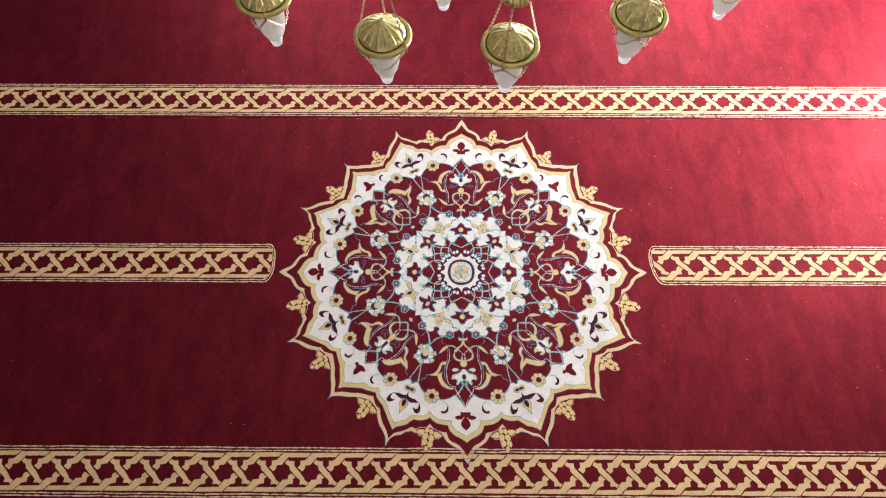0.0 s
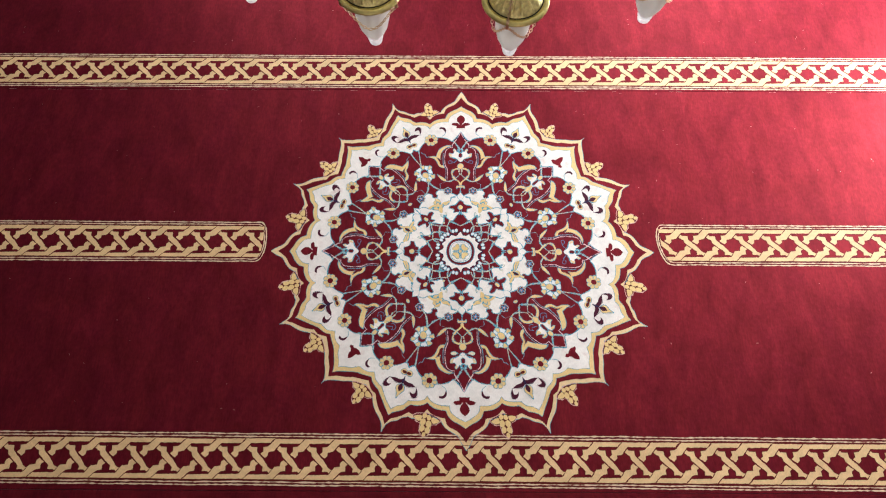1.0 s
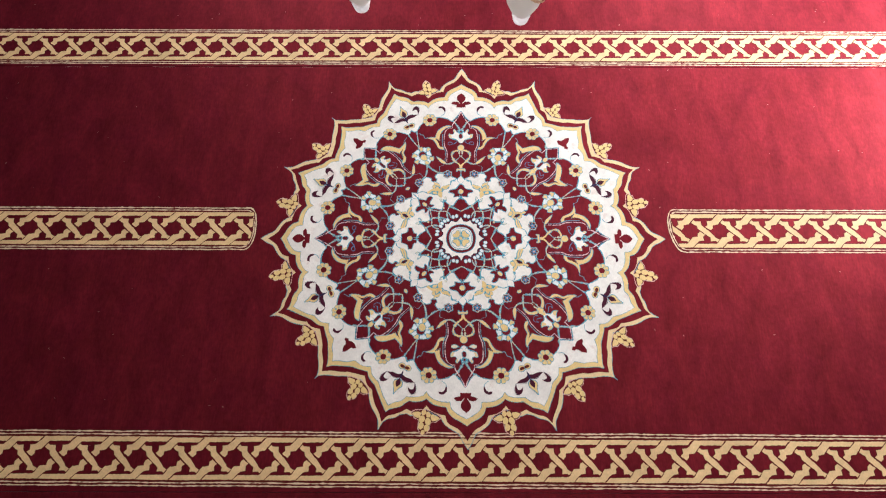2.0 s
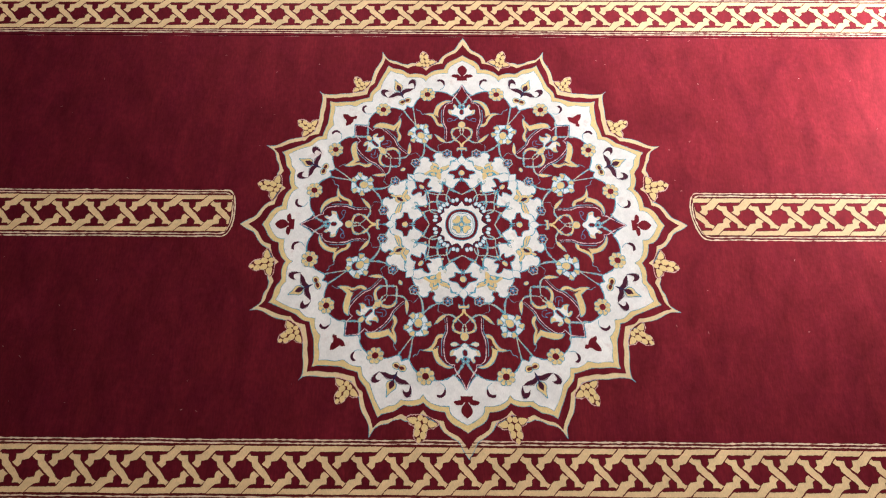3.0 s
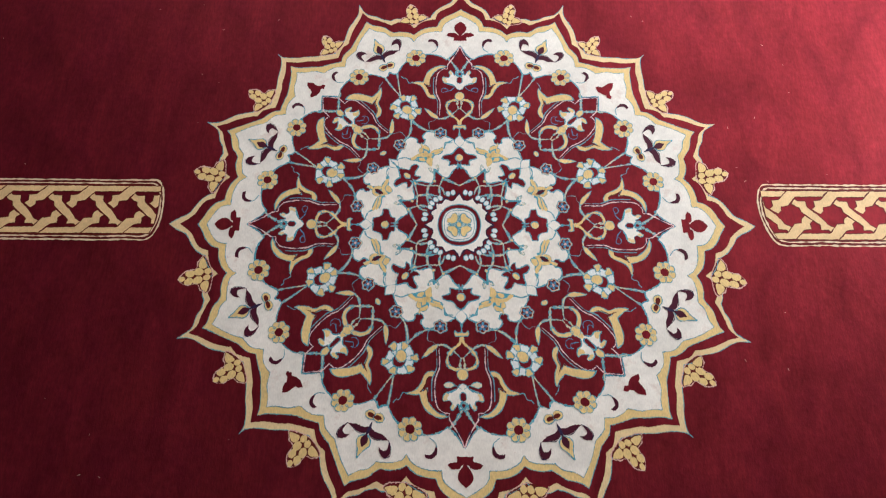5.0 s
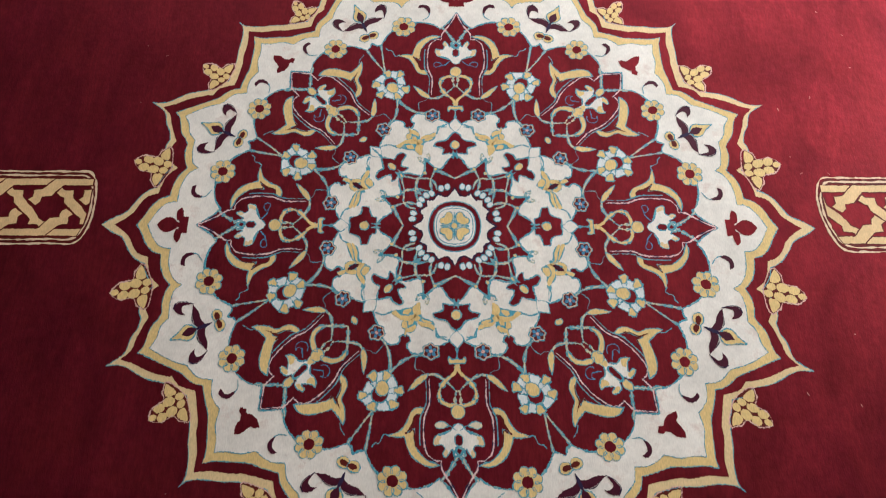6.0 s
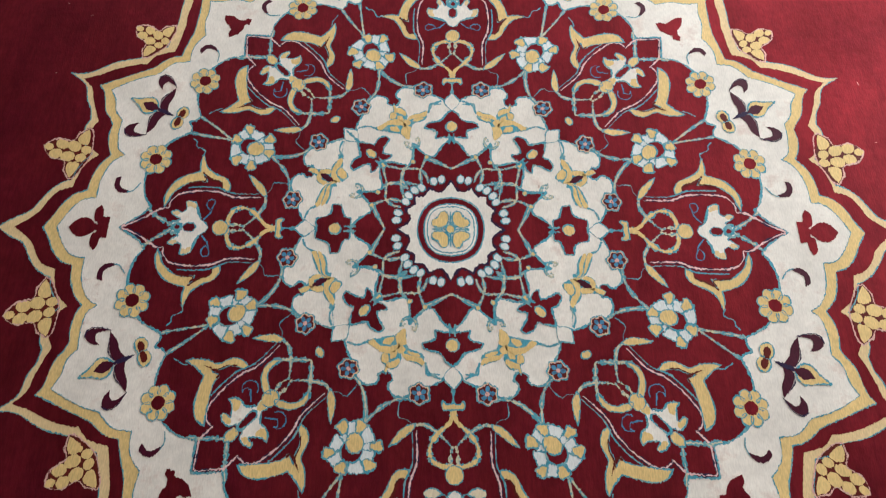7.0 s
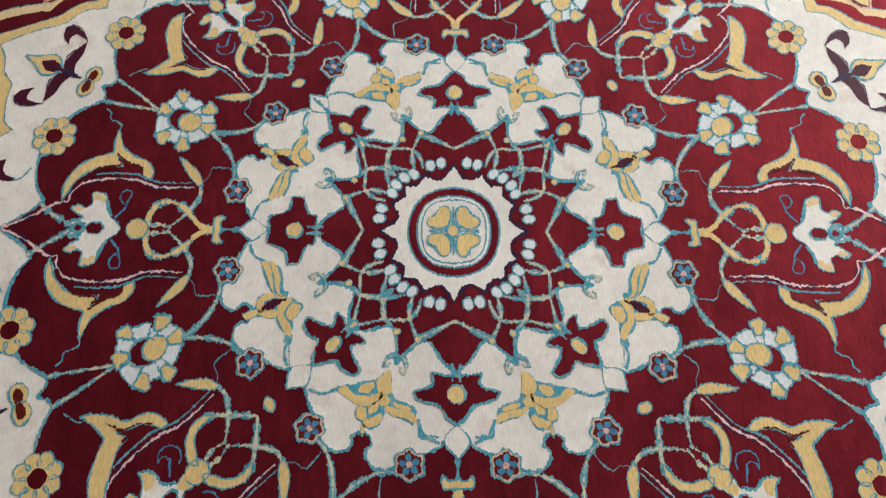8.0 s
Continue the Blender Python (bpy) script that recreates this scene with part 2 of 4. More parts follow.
class Knots:
    """One woven figure: patches and lines of pile, each a hair higher than what lies under it."""

    def __init__(self):
        self.v, self.f, self.s, self.m, self.grounds, self.calls, self.free = [], [], [], [], [], 0, True

    def slot(self, mat):
        if mat not in self.m:
            self.m.append(mat)
        return self.m.index(mat)

    def loop(self, q, mat, layer, fan=False):
        self.calls += 1
        z, k, n = (layer + 0.04 * (self.calls % 6)) * LAYER, self.slot(mat), len(q)
        i = len(self.v)
        self.v += [(p[0], p[1], z) for p in q] + [(p[0], p[1], z - LAYER * 0.9) for p in q]
        area = sum(q[j][0] * q[(j + 1) % n][1] - q[(j + 1) % n][0] * q[j][1] for j in range(n))
        order = list(range(i, i + n)) if area > 0 else list(range(i + n - 1, i - 1, -1))
        if fan or (self.free and n > 18):
            self.grounds.append((i, n, k))
        else:
            self.f.append(tuple(order))
            self.s.append(k)
        for j in range(n):
            a, b = order[j], order[(j + 1) % n]
            self.f.append((a, a + n, b + n, b))
            self.s.append(k)

    def fill(self, pts, mat, layer, jag=0.0004, step=0.0016, fan=False):
        q = smooth_line(pts, step, True, jag, PILE_RNG)
        self.loop(q, mat, layer, fan)
        return q

    def line(self, pts, wide, mat, layer, closed=False, jag=0.0004, taper=False, step=0.0016, ready=False):
        q = pts if ready else smooth_line(pts, step, closed, jag, PILE_RNG)
        self.calls += 1
        n, k, z0 = len(q), self.slot(mat), (layer + 0.04 * (self.calls % 6)) * LAYER
        i = len(self.v)
        for j in range(n):
            z = z0 + 0.2 * LAYER * j / n
            a = q[j - 1] if closed or j else q[0]
            b = q[(j + 1) % n] if closed or j < n - 1 else q[-1]
            d = (b - a)
            d = d / (d.length or 1)
            w = wide * 0.5 * max(0.12, 0.90 + 0.80 * noise.noise((q[j][0] * 38, q[j][1] * 38, wide * 900)) + 0.55 * noise.noise((q[j][0] * 150, q[j][1] * 150, wide * 700)) + PILE_RNG.uniform(-0.35, 0.35))
            if taper:
                w *= max(0.25, 1 - j / n)
            self.v += [(q[j][0] - d[1] * w, q[j][1] + d[0] * w, z), (q[j][0] + d[1] * w, q[j][1] - d[0] * w, z)]
        for j in range(n if closed else n - 1):
            a, b = i + 2 * j, i + 2 * ((j + 1) % n)
            self.f.append((a, a + 1, b + 1, b))
            self.s.append(k)

    def patch(self, pts, mat, edge, layer, wide=0.0030, jag=0.0004, fan=False):
        q = self.fill(pts, mat, layer, jag, fan=fan)
        if edge:
            self.line(q, wide, edge, layer + 0.5, closed=True, ready=True)

    def stem(self, pts, layer, wide=0.0095, mat=None):
        q = smooth_line(pts, 0.0016, False, 0.0004, PILE_RNG)
        self.line(q, wide, TEAL, layer, ready=True)
        self.line(q, wide * 0.46, mat or SAGE, layer + 0.5, ready=True)

    def disc(self, c, r, mat, edge, layer, squash=1.0, turn=0.0, n=10, wide=0.003):
        cs, sn = math.cos(turn), math.sin(turn)
        pts = []
        for j in range(n):
            t = 2 * math.pi * j / n
            x, y = r * math.cos(t), r * squash * math.sin(t)
            pts.append(Vector((c[0] + x * cs - y * sn, c[1] + x * sn + y * cs)))
        self.patch(pts, mat, edge, layer, wide)

    def mirror(self, axis=0.0):
        """Adds the same again, reflected in the axis."""
        c, s = math.cos(radians(2 * axis)), math.sin(radians(2 * axis))
        n = len(self.v)
        self.v += [(x * c + y * s, x * s - y * c, z + 0.2 * LAYER) for x, y, z in self.v]
        self.f += [tuple(i + n for i in reversed(q)) for q in self.f]
        self.s += list(self.s)
        self.grounds += [(i + n, c_, k_) for i, c_, k_ in self.grounds]
        return self

    def mesh(self, name):
        me = bpy.data.meshes.new(name)
        me.from_pydata(self.v, [], self.f)
        for mat in self.m:
            me.materials.append(mat)
        me.polygons.foreach_set("material_index", self.s)
        me.update()
        return me


def drawn(x, y):
    """The weaver's hand: the sectors on the carpet's own axes come out wider than the slanting ones, and the whole is a little skewed."""
    r, a = math.hypot(x, y), math.atan2(y, x)
    c4, c8, s4, s8 = math.cos(4 * a), math.cos(8 * a), math.sin(4 * a), math.sin(8 * a)
    out = r * (0.0078 - 0.0116 * r * r) + r * r * (-0.0419 * c4 + 0.0316 * c8) + r ** 3 * (0.0448 * c4 - 0.0346 * c8)
    round_ = 0.0008 * r + s4 * (0.0301 - 0.0148 * r) * r * r + 0.0031 * s8 * r * r
    u, w = math.cos(a), math.sin(a)
    return (x + out * u - round_ * w - 0.0064 - 0.0055 * y + 0.0068 * x * x + 0.0134 * y * y - 0.0032 * x * y,
            y + out * w + round_ * u - 0.0018 + 0.0098 * y + 0.0046 * x * y - 0.001 * x * x)


def undrawn(pts):
    """Angles read on one of the wide sectors, brought back to the even division."""
    return [p if abs(p[1] - 22.5) < 0.05 else (p[0], p[1] - 0.85 * math.sin(radians(4 * p[1])) ** 2, *p[2:]) for p in pts]


def tousled(x, y):
    """The pile lies along y: edges fray in short tufts that way."""
    u = 0.7 * noise.noise((x * 420, y * 70, 1.7)) + 0.8 * noise.noise((x * 900, y * 160, 8.1))
    w = noise.noise((x * 260, y * 160, 4.2))
    slow = noise.noise_vector((x * 16, y * 16, 2.5))
    return x + 0.0008 * w + 0.0016 * slow[0], y + 0.0034 * u + 0.0016 * slow[1]


def woven(name, knots, a, side, shift, lift):
    """The figure turned, reflected, drawn on the weaver's grid and frayed."""
    c, s = math.cos(radians(a)), math.sin(radians(a))
    flat, knots.v = knots.v, []
    for x, y, z in flat:
        y = y * side
        p, q = drawn(x * c - y * s, x * s + y * c)
        knots.v.append((*tousled(p + shift[0], q + shift[1]), z + lift))
    keep = knots.f
    if side < 0:
        knots.f = [tuple(reversed(f)) for f in keep]
    kept_slots = list(knots.s)
    knots.f = list(knots.f)
    for first_v, n, slot in knots.grounds:
        ring = knots.v[first_v:first_v + n]
        pts, _, tris, _, _, _ = delaunay_2d_cdt([Vector(p[:2]) for p in ring], [(j, (j + 1) % n) for j in range(n)], [], 1, 1e-6)
        base = len(knots.v)
        knots.v += [(p[0], p[1], ring[0][2]) for p in pts]
        knots.f += [tuple(j + base for j in t) for t in tris]
        knots.s += [slot] * len(tris)
    me = knots.mesh(name)
    knots.v, knots.f, knots.s = flat, keep, kept_slots
    return me


SERIAL = [0]


def spread(name, knots, parent, label, turns, flip=False, pieces=(), shift=(0, 0)):
    """The figure with its pieces once for every turn (degrees), and reflected as well."""
    for a in turns:
        for side in ((1, -1) if flip else (1,)):
            SERIAL[0] += 1
            lift = LAYER * 0.045 * (SERIAL[0] % 9)
            ob = new(name, woven(name, knots, a, side, shift, lift))
            ob.parent = parent
            if label:
                tagged(ob, label)
            for n, k in pieces:
                new(n, woven(n, k, a, side, shift, lift)).parent = ob


def bit(c, r, mat, edge, layer, squash=1.0, turn=0.0, n=10, wide=0.003):
    """One small round patch as a figure of its own."""
    k = Knots()
    k.disc(c, r, mat, edge, layer, squash, turn, n, wide)
    return k


# ---------------------------------------------------------------- hall
def wall_with_windows(name, horizontal, at, thick, a0, a1, openings):
    """A wall along x (horizontal) or y with rectangular openings (centre, width, sill, head)."""
    items = []
    cuts = sorted(openings)
    edge = a0
    for c, w, s, hd in cuts:
        items.append((edge, c - w / 2, 0, ZC))
        items.append((c - w / 2, c + w / 2, 0, s))
        items.append((c - w / 2, c + w / 2, hd, ZC))
        edge = c + w / 2
    items.append((edge, a1, 0, ZC))
    b = []
    for p, q, z0, z1 in items:
        lo, hi = min(at, at + thick), max(at, at + thick)
        b.append((p, lo, z0, q, hi, z1) if horizontal else (lo, p, z0, hi, q, z1))
    return tagged(boxes(name, b, PLASTER), "plain white plastered wall of the prayer hall", "wall", kind="structure")


# unseen window, assumed from the carpet's brighter right side
EAST_WINDOWS = [(2.1, 2.0, 0.3, 2.6)]
wall_with_windows("wall_east", False, X1, 0.3, Y0, Y1, EAST_WINDOWS)
wall_with_windows("wall_west", False, X0, -0.3, Y0, Y1, [])
# unseen north windows: one for the glare, one added to brighten the far left
wall_with_windows("wall_north", True, Y1, 0.3, X0 - 0.3, X1 + 0.3, [(2.5, 2.2, 0.4, 3.2), (-1.4, 2.0, 0.4, 2.9)])
# unseen, added to brighten the lamp glasses from the camera's side
SOUTH_FILL_WINDOWS = [(-2.6, 2.2, 0.3, 3.2), (1.6, 2.2, 0.3, 3.2)]
wall_with_windows("wall_south", True, Y0, -0.3, X0 - 0.3, X1 + 0.3, SOUTH_FILL_WINDOWS)
tagged(boxes("ceiling", [(X0 - 0.3, Y0 - 0.3, ZC, X1 + 0.3, Y1 + 0.3, ZC + 0.25)], PLASTER), "white plaster ceiling", "ceiling", kind="structure")
tagged(boxes("floor", [(X0 - 0.3, Y0 - 0.3, -0.25, X1 + 0.3, Y1 + 0.3, -0.012)], SLAB), "grey screed floor under the carpet", "floor", kind="structure")
tagged(boxes("ground", [(-600, -600, -0.6, 600, 600, -0.25)], SLAB), "bare ground round the building", "ground", kind="structure")


def window(name, m, w, s, hd):
    """Frame, mullion, transom and panes in an opening; the opening lies across local x."""
    win = tagged(new(name), "unseen white framed window of clear glass, added for its light", "window", kind="structure")
    win.matrix_basis = m
    t = 0.06
    boxes("window_frame", [(-w / 2, -0.03, s, -w / 2 + t, 0.03, hd), (w / 2 - t, -0.03, s, w / 2, 0.03, hd), (-w / 2 + t, -0.03, s, w / 2 - t, 0.03, s + t),
                           (-w / 2 + t, -0.03, hd - t, w / 2 - t, 0.03, hd), (-t / 2, -0.028, s + t, t / 2, 0.028, hd - t)], ALU, win)
    for x0, x1 in ((-w / 2 + t, -t / 2), (t / 2, w / 2 - t)):
        boxes("pane", [(x0, -0.004, s + t, x1, 0.004, hd - t)], PANE, win).visible_shadow = False


for i, (c, w, s, hd) in enumerate(EAST_WINDOWS):
    window(f"window_{i + 1}", pose(X1 + 0.18, c, 0, 0, 0, 90), w, s, hd)
    window_light(X1 + 0.08, c, (s + hd) / 2, w - 0.2, hd - s - 0.2, WINDOW_WATTS[i], 90)
window("window_2", pose(2.5, Y1 + 0.18, 0), 2.2, 0.4, 3.2)
window_light(2.5, Y1 + 0.08, 1.8, 2.0, 2.6, WINDOW_WATTS[1], 180)
window("window_3", pose(-1.4, Y1 + 0.18, 0), 2.0, 0.4, 2.9)
window_light(-1.4, Y1 + 0.08, 1.65, 1.8, 2.3, WINDOW_WATTS[2], 180)

# warm-tinted fill lamps in the added south openings
for i, (c, w, s, hd) in enumerate(SOUTH_FILL_WINDOWS):
    window(f"window_{i + 4}", pose(c, Y0 - 0.18, 0), w, s, hd)
    window_light(c, Y0 - 0.08, (s + hd) / 2, w - 0.2, hd - s - 0.2, WINDOW_WATTS[i + 3], 0, (1.0, 0.90, 0.74))

# ---------------------------------------------------------------- hanging lamps
def lathe(profile, seg=32, flute=None):
    """A turned shape; profile of (radius, height). flute(radius, height, angle) may change the radius."""
    v, f = [], []
    for r, z in profile:
        for j in range(seg):
            a = 2 * math.pi * j / seg
            q = flute(r, z, a) if flute else r
            v.append((q * math.cos(a), q * math.sin(a), z))
    for i in range(len(profile) - 1):
        for j in range(seg):
            k = (j + 1) % seg
            f.append((i * seg + j, i * seg + k, (i + 1) * seg + k, (i + 1) * seg + j))
    return v, f


def chain_data(path, link=0.0092, thin=0.0010):
    """Oval links, every other one turned a quarter, along a path."""
    v, f = [], []
    lens = [0]
    for a, b in zip(path, path[1:]):
        lens.append(lens[-1] + (b - a).length)
    count = max(2, int(lens[-1] / (link * 0.74)))
    for i in range(count):
        s = lens[-1] * (i + 0.5) / count
        k = max(j for j in range(len(path) - 1) if lens[j] <= s)
        d = (path[k + 1] - path[k]).normalized()
        c = path[k] + d * (s - lens[k])
        m = Matrix.Translation(c) @ d.to_track_quat('Z', 'Y').to_matrix().to_4x4() @ pose(0, 0, 0, 0, 0, 90 * (i % 2) + 20)
        base = len(v)
        for p in range(10):
            t = 2 * math.pi * p / 10
            for q in range(4):
                u = 2 * math.pi * q / 4
                rr = thin * math.cos(u)
                v.append(m @ Vector(((link * 0.27 + rr) * math.cos(t), thin * math.sin(u), (link * 0.5 + rr) * math.sin(t))))
        for p in range(10):
            for q in range(4):
                f.append((base + p * 4 + q, base + p * 4 + (q + 1) % 4, base + (p + 1) % 10 * 4 + (q + 1) % 4, base + (p + 1) % 10 * 4 + q))
    return v, f


LAMP_Z, LAMP_SIZE = 2.637, 0.906


def hanging_lamp():
    """Lamp with its origin at the tip of the glass, hung from the ceiling."""
    lamp = new("hanging_lamp")
    rim = 0.164
    # tulip glass and its knob
    glass = [(0.013, 0.022), (0.021, 0.034), (0.030, 0.055), (0.0365, 0.085), (0.039, 0.115), (0.040, 0.152), (0.0385, 0.152), (0.0375, 0.115), (0.035, 0.085), (0.0285, 0.056), (0.019, 0.036), (0.0005, 0.028)]
    put("glass", *lathe(glass), [FROST], lamp, "frosted white glass tulip", smooth=True)
    knob = [(0.0005, 0.0), (0.009, 0.0008), (0.0135, 0.004), (0.0150, 0.009), (0.0135, 0.0122), (0.0118, 0.0140), (0.0160, 0.0162), (0.0172, 0.0188), (0.0150, 0.0214), (0.0125, 0.0235), (0.0005, 0.0245)]
    put("knob", *lathe(knob, 24), [KNOB], lamp, "pressed glass knob", smooth=True)
    # flat brass rim with a dark groove and the leafed dome
    ring = [(0.052, rim - 0.010), (0.064, rim - 0.009), (0.0690, rim - 0.004), (0.0695, rim), (0.0665, rim + 0.003), (0.0575, rim + 0.0045), (0.0568, rim + 0.001)]
    put("rim", *lathe(ring, 40), [DULL_BRASS], lamp, "flat dull brass rim", smooth=True)
    groove = [(0.0572, rim + 0.002), (0.0572, rim + 0.0048), (0.0552, rim + 0.0048), (0.0552, rim + 0.002)]
    put("groove", *lathe(groove, 40), [DARK], lamp, "dark groove", smooth=True)

    def leafed(r, z, a):
        t = (z - rim) / 0.05
        k = max(0.0, math.sin(math.pi * min(1, max(0, (t - 0.16) / 0.82))))
        # pointed leaves, broad at mid height and closing to a tip below
        u = abs((a * 15 / math.pi) % 2 - 1)
        half_wide = min(1.0, 0.25 + 1.5 * max(0, t - 0.16))
        leaf = max(0.0, 1 - (1 - u) / half_wide) if t < 0.5 else abs(u)
        vein = 0.035 * math.sin(math.pi * u * 3) if 0.1 < t < 0.75 else 0.0
        return r * (1 + k * (0.17 * leaf + vein - 0.05))
    dome = [(r, rim + 0.84 * h) for r, h in ((0.0555, 0.003), (0.0540, 0.008), (0.0520, 0.012), (0.0502, 0.0155), (0.0480, 0.019), (0.0452, 0.023), (0.0420, 0.027), (0.0382, 0.031), (0.0340, 0.035),
                                             (0.0296, 0.039), (0.0250, 0.0425), (0.0205, 0.046), (0.0165, 0.049), (0.0105, 0.054), (0.0078, 0.057), (0.0062, 0.058))]
    put("dome", *lathe(dome, 180, leafed), [BRASS], lamp, "embossed polished brass dome", smooth=True)
    put("eyelet", *lathe([(0.0062, rim + 0.047), (0.0062, rim + 0.051), (0.004, rim + 0.052), (0.0005, rim + 0.049)], 16), [DULL_BRASS], lamp, "small brass eyelet", smooth=True)
    # upper cap, fluted
    top = rim + 0.152

    def fluted(r, z, a):
        return r * (1 + 0.035 * math.cos(20 * a))
    cap = [(0.0005, top - 0.012), (0.022, top - 0.011), (0.0315, top - 0.006), (0.0335, top), (0.0315, top + 0.010), (0.024, top + 0.022), (0.016, top + 0.032), (0.007, top + 0.038), (0.003, top + 0.046)]
    put("cap", *lathe(cap, 80, fluted), [BRASS], lamp, "fluted brass cap", smooth=True)
    # carrying chains and the festoons under the rim
    hooks = [Vector((0.066 * math.cos(a), 0.066 * math.sin(a), rim)) for a in (radians(20), radians(140), radians(260))]
    for hk in hooks:
        a = math.atan2(hk.y, hk.x)
        up = Vector((0.0275 * math.cos(a), 0.0275 * math.sin(a), top - 0.004))
        put("chain", *chain_data([hk + Vector((0, 0, 0.002)), up]), [CHAIN], lamp, "thin rose gold chain")
        put("hook", *lathe([(0.0005, -0.018), (0.0034, -0.015), (0.0038, 0.0), (0.0032, 0.007), (0.0005, 0.008)], 8), [CHAIN], lamp, m=Matrix.Translation(hk), smooth=True)
    for i in range(3):
        a0, a1 = radians(20 + 120 * i), radians(140 + 120 * i)
        path = []
        for j in range(13):
            t = j / 12
            a, sag = a0 + (a1 - a0) * t, 4 * t * (1 - t)
            r = 0.066 - 0.024 * sag ** 0.7
            path.append(Vector((r * math.cos(a), r * math.sin(a), rim - 0.012 - 0.062 * sag)))
        put("festoon", *chain_data(path), [CHAIN], lamp, "hanging loop of thin chain")
    put("hanging_chain", *chain_data([Vector((0, 0, top + 0.044)), Vector((0, 0, (ZC - LAMP_Z) / LAMP_SIZE - 0.005))], 0.03, 0.0025), [BRASS], lamp, "long brass chain up to the ceiling")
    return tagged(lamp, "brass hanging lamp with frosted glass tulip and chains", "lamp", "lamps of the chandelier")


# tips of the glasses: an arc of five and one set further in
LAMPS = [(-0.246, -0.686, 68), (0.024, -0.711, 114), (-0.512, -0.576, 20), (0.306, -0.626, 5), (0.549, -0.489, 50), (-0.117, -0.462, 10)]
first = hanging_lamp()
for x, y, a in LAMPS[1:]:
    copy_thing(first, pose(x, y, LAMP_Z, 0, 0, a) @ Matrix.Scale(LAMP_SIZE, 4))
first.matrix_basis = pose(*LAMPS[0][:2], LAMP_Z, 0, 0, LAMPS[0][2]) @ Matrix.Scale(LAMP_SIZE, 4)

# ---------------------------------------------------------------- carpet
carpet = tagged(new("prayer_carpet"), "deep red wool carpet with braided bands and floral medallion", "carpet")
STRIPS = ((Y0 + 0.002, -1.3440), (-1.3415, 1.1500), (1.1540, Y1 - 0.002))
for y0, y1 in STRIPS:
    boxes("carpet_strip", [(X0 + 0.002, y0, -0.012, X1 - 0.002, y1, 0)], MAROON, carpet, "strip of deep red wool pile")

# broken pale threads along the join below the far band
k = Knots()
rng = random.Random(21)
x = -3.2
while x < 3.4:
    long = rng.uniform(0.02, 0.16)
    y = 1.1478 + rng.uniform(-0.0012, 0.0008)
    k.line([Vector((x, y)), Vector((x + long * 0.5, y + rng.uniform(-0.0008, 0.0008))), Vector((x + long, y))], 0.0012, PINK, 0.6, step=0.008, jag=0.0004)
    x += long + rng.uniform(0.05, 0.35)
tagged(new("seam_thread", k.mesh("seam_thread")), "pale loose threads along the seam", kind="stuff").parent = carpet

# braided bands: outlines of the ribbons in 160ths of a repeat, and down from the upper rail
RAIL = [(0, 0), (160, 0), (134, 27), (28, 28), (-4, 71), (-32, 74), (-34, 94), (-48, 108), (-75, 85), (-62, 73), (-63, 46), (-37, 42), (-27, 33)]
BAR = [(10, 57), (26, 37), (34, 47), (64, 48), (68, 78), (102, 112), (127, 147), (130, 156), (154, 171), (140, 192), (130, 182), (104, 181), (104, 160), (65, 122), (42, 98), (38, 77), (24, 72)]
RAIL_LOW = [(164 - x, 226 - y) for x, y in RAIL]
UNIT = 0.001


def wavy(x, seed):
    return 0.0022 * noise.noise((x * 3.1, seed, 0)) + 0.0022 * noise.noise((x * 9, seed, 5))


def braid_piece(shape, layer):
    k = Knots()
    k.free = False
    cx = sum(p[0] for p in shape) / len(shape)
    pts = [((p[0] - cx) * UNIT, (113 - p[1]) * UNIT, 1) for p in shape]
    q = smooth_line(pts, 0.006, True, 0.0011, PILE_RNG)
    n = len(q)
    turn = 1 if sum(q[j][0] * q[(j + 1) % n][1] - q[(j + 1) % n][0] * q[j][1] for j in range(n)) > 0 else -1
    wide = []
    for j in range(n):
        d = (q[(j + 1) % n] - q[j - 1]).normalized()
        wide.append(q[j] + Vector((d.y, -d.x)) * 0.0008 * turn)
    k.loop(wide, RIBBON, layer)
    k.line(wide, 0.0036, BROWN, 1.7, closed=True, ready=True)
    return k, cx * UNIT


WEAVE = []
for n, outline, layer in (("rail_ribbon", RAIL, 1.4), ("cross_ribbon", BAR, 1.2), ("rail_ribbon", RAIL_LOW, 1.4)):
    made = [braid_piece(outline, layer) for _ in range(4)]
    WEAVE.append((n, [(k.mesh(n), k, dx) for k, dx in made]))
# the bands' ends: inwards from the tip, and up in halves of the width
WEST_END = [(0.075, 1.0), (0.040, 1.0), (0.022, 0.89), (0.009, 0.65), (0.002, 0.32), (0.0, -0.06), (0.005, -0.48), (0.023, -0.85), (0.050, -1.0), (0.090, -1.0)]
EAST_END = [(0.060, 1.0), (0.035, 1.0), (0.015, 0.87), (0.002, 0.55), (0.0, 0.25), (0.002, 0.0), (0.009, -0.26), (0.023, -0.61), (0.045, -0.90), (0.075, -1.0)]


def end_at(end, v):
    """How far the end reaches inwards at the height v, from -1 to 1."""
    low = min(range(len(end)), key=lambda j: end[j][0])
    if v >= end[low][1]:
        return 0.0
    for (a, y0), (b, y1) in zip(end[low:], end[low + 1:]):
        if v >= y1 and y0 > y1:
            return a + (b - a) * (y0 - v) / (y0 - y1)
    return end[-1][0]


def at_repeat(u, marks):
    """Where the repeat u begins, between the marks (repeat, metres); the weave is a little uneven."""
    j = 0
    while j < len(marks) - 2 and u > marks[j + 1][0]:
        j += 1
    (u0, a), (u1, b) = marks[j], marks[j + 1]
    return a + (b - a) * (u - u0) / (u1 - u0)


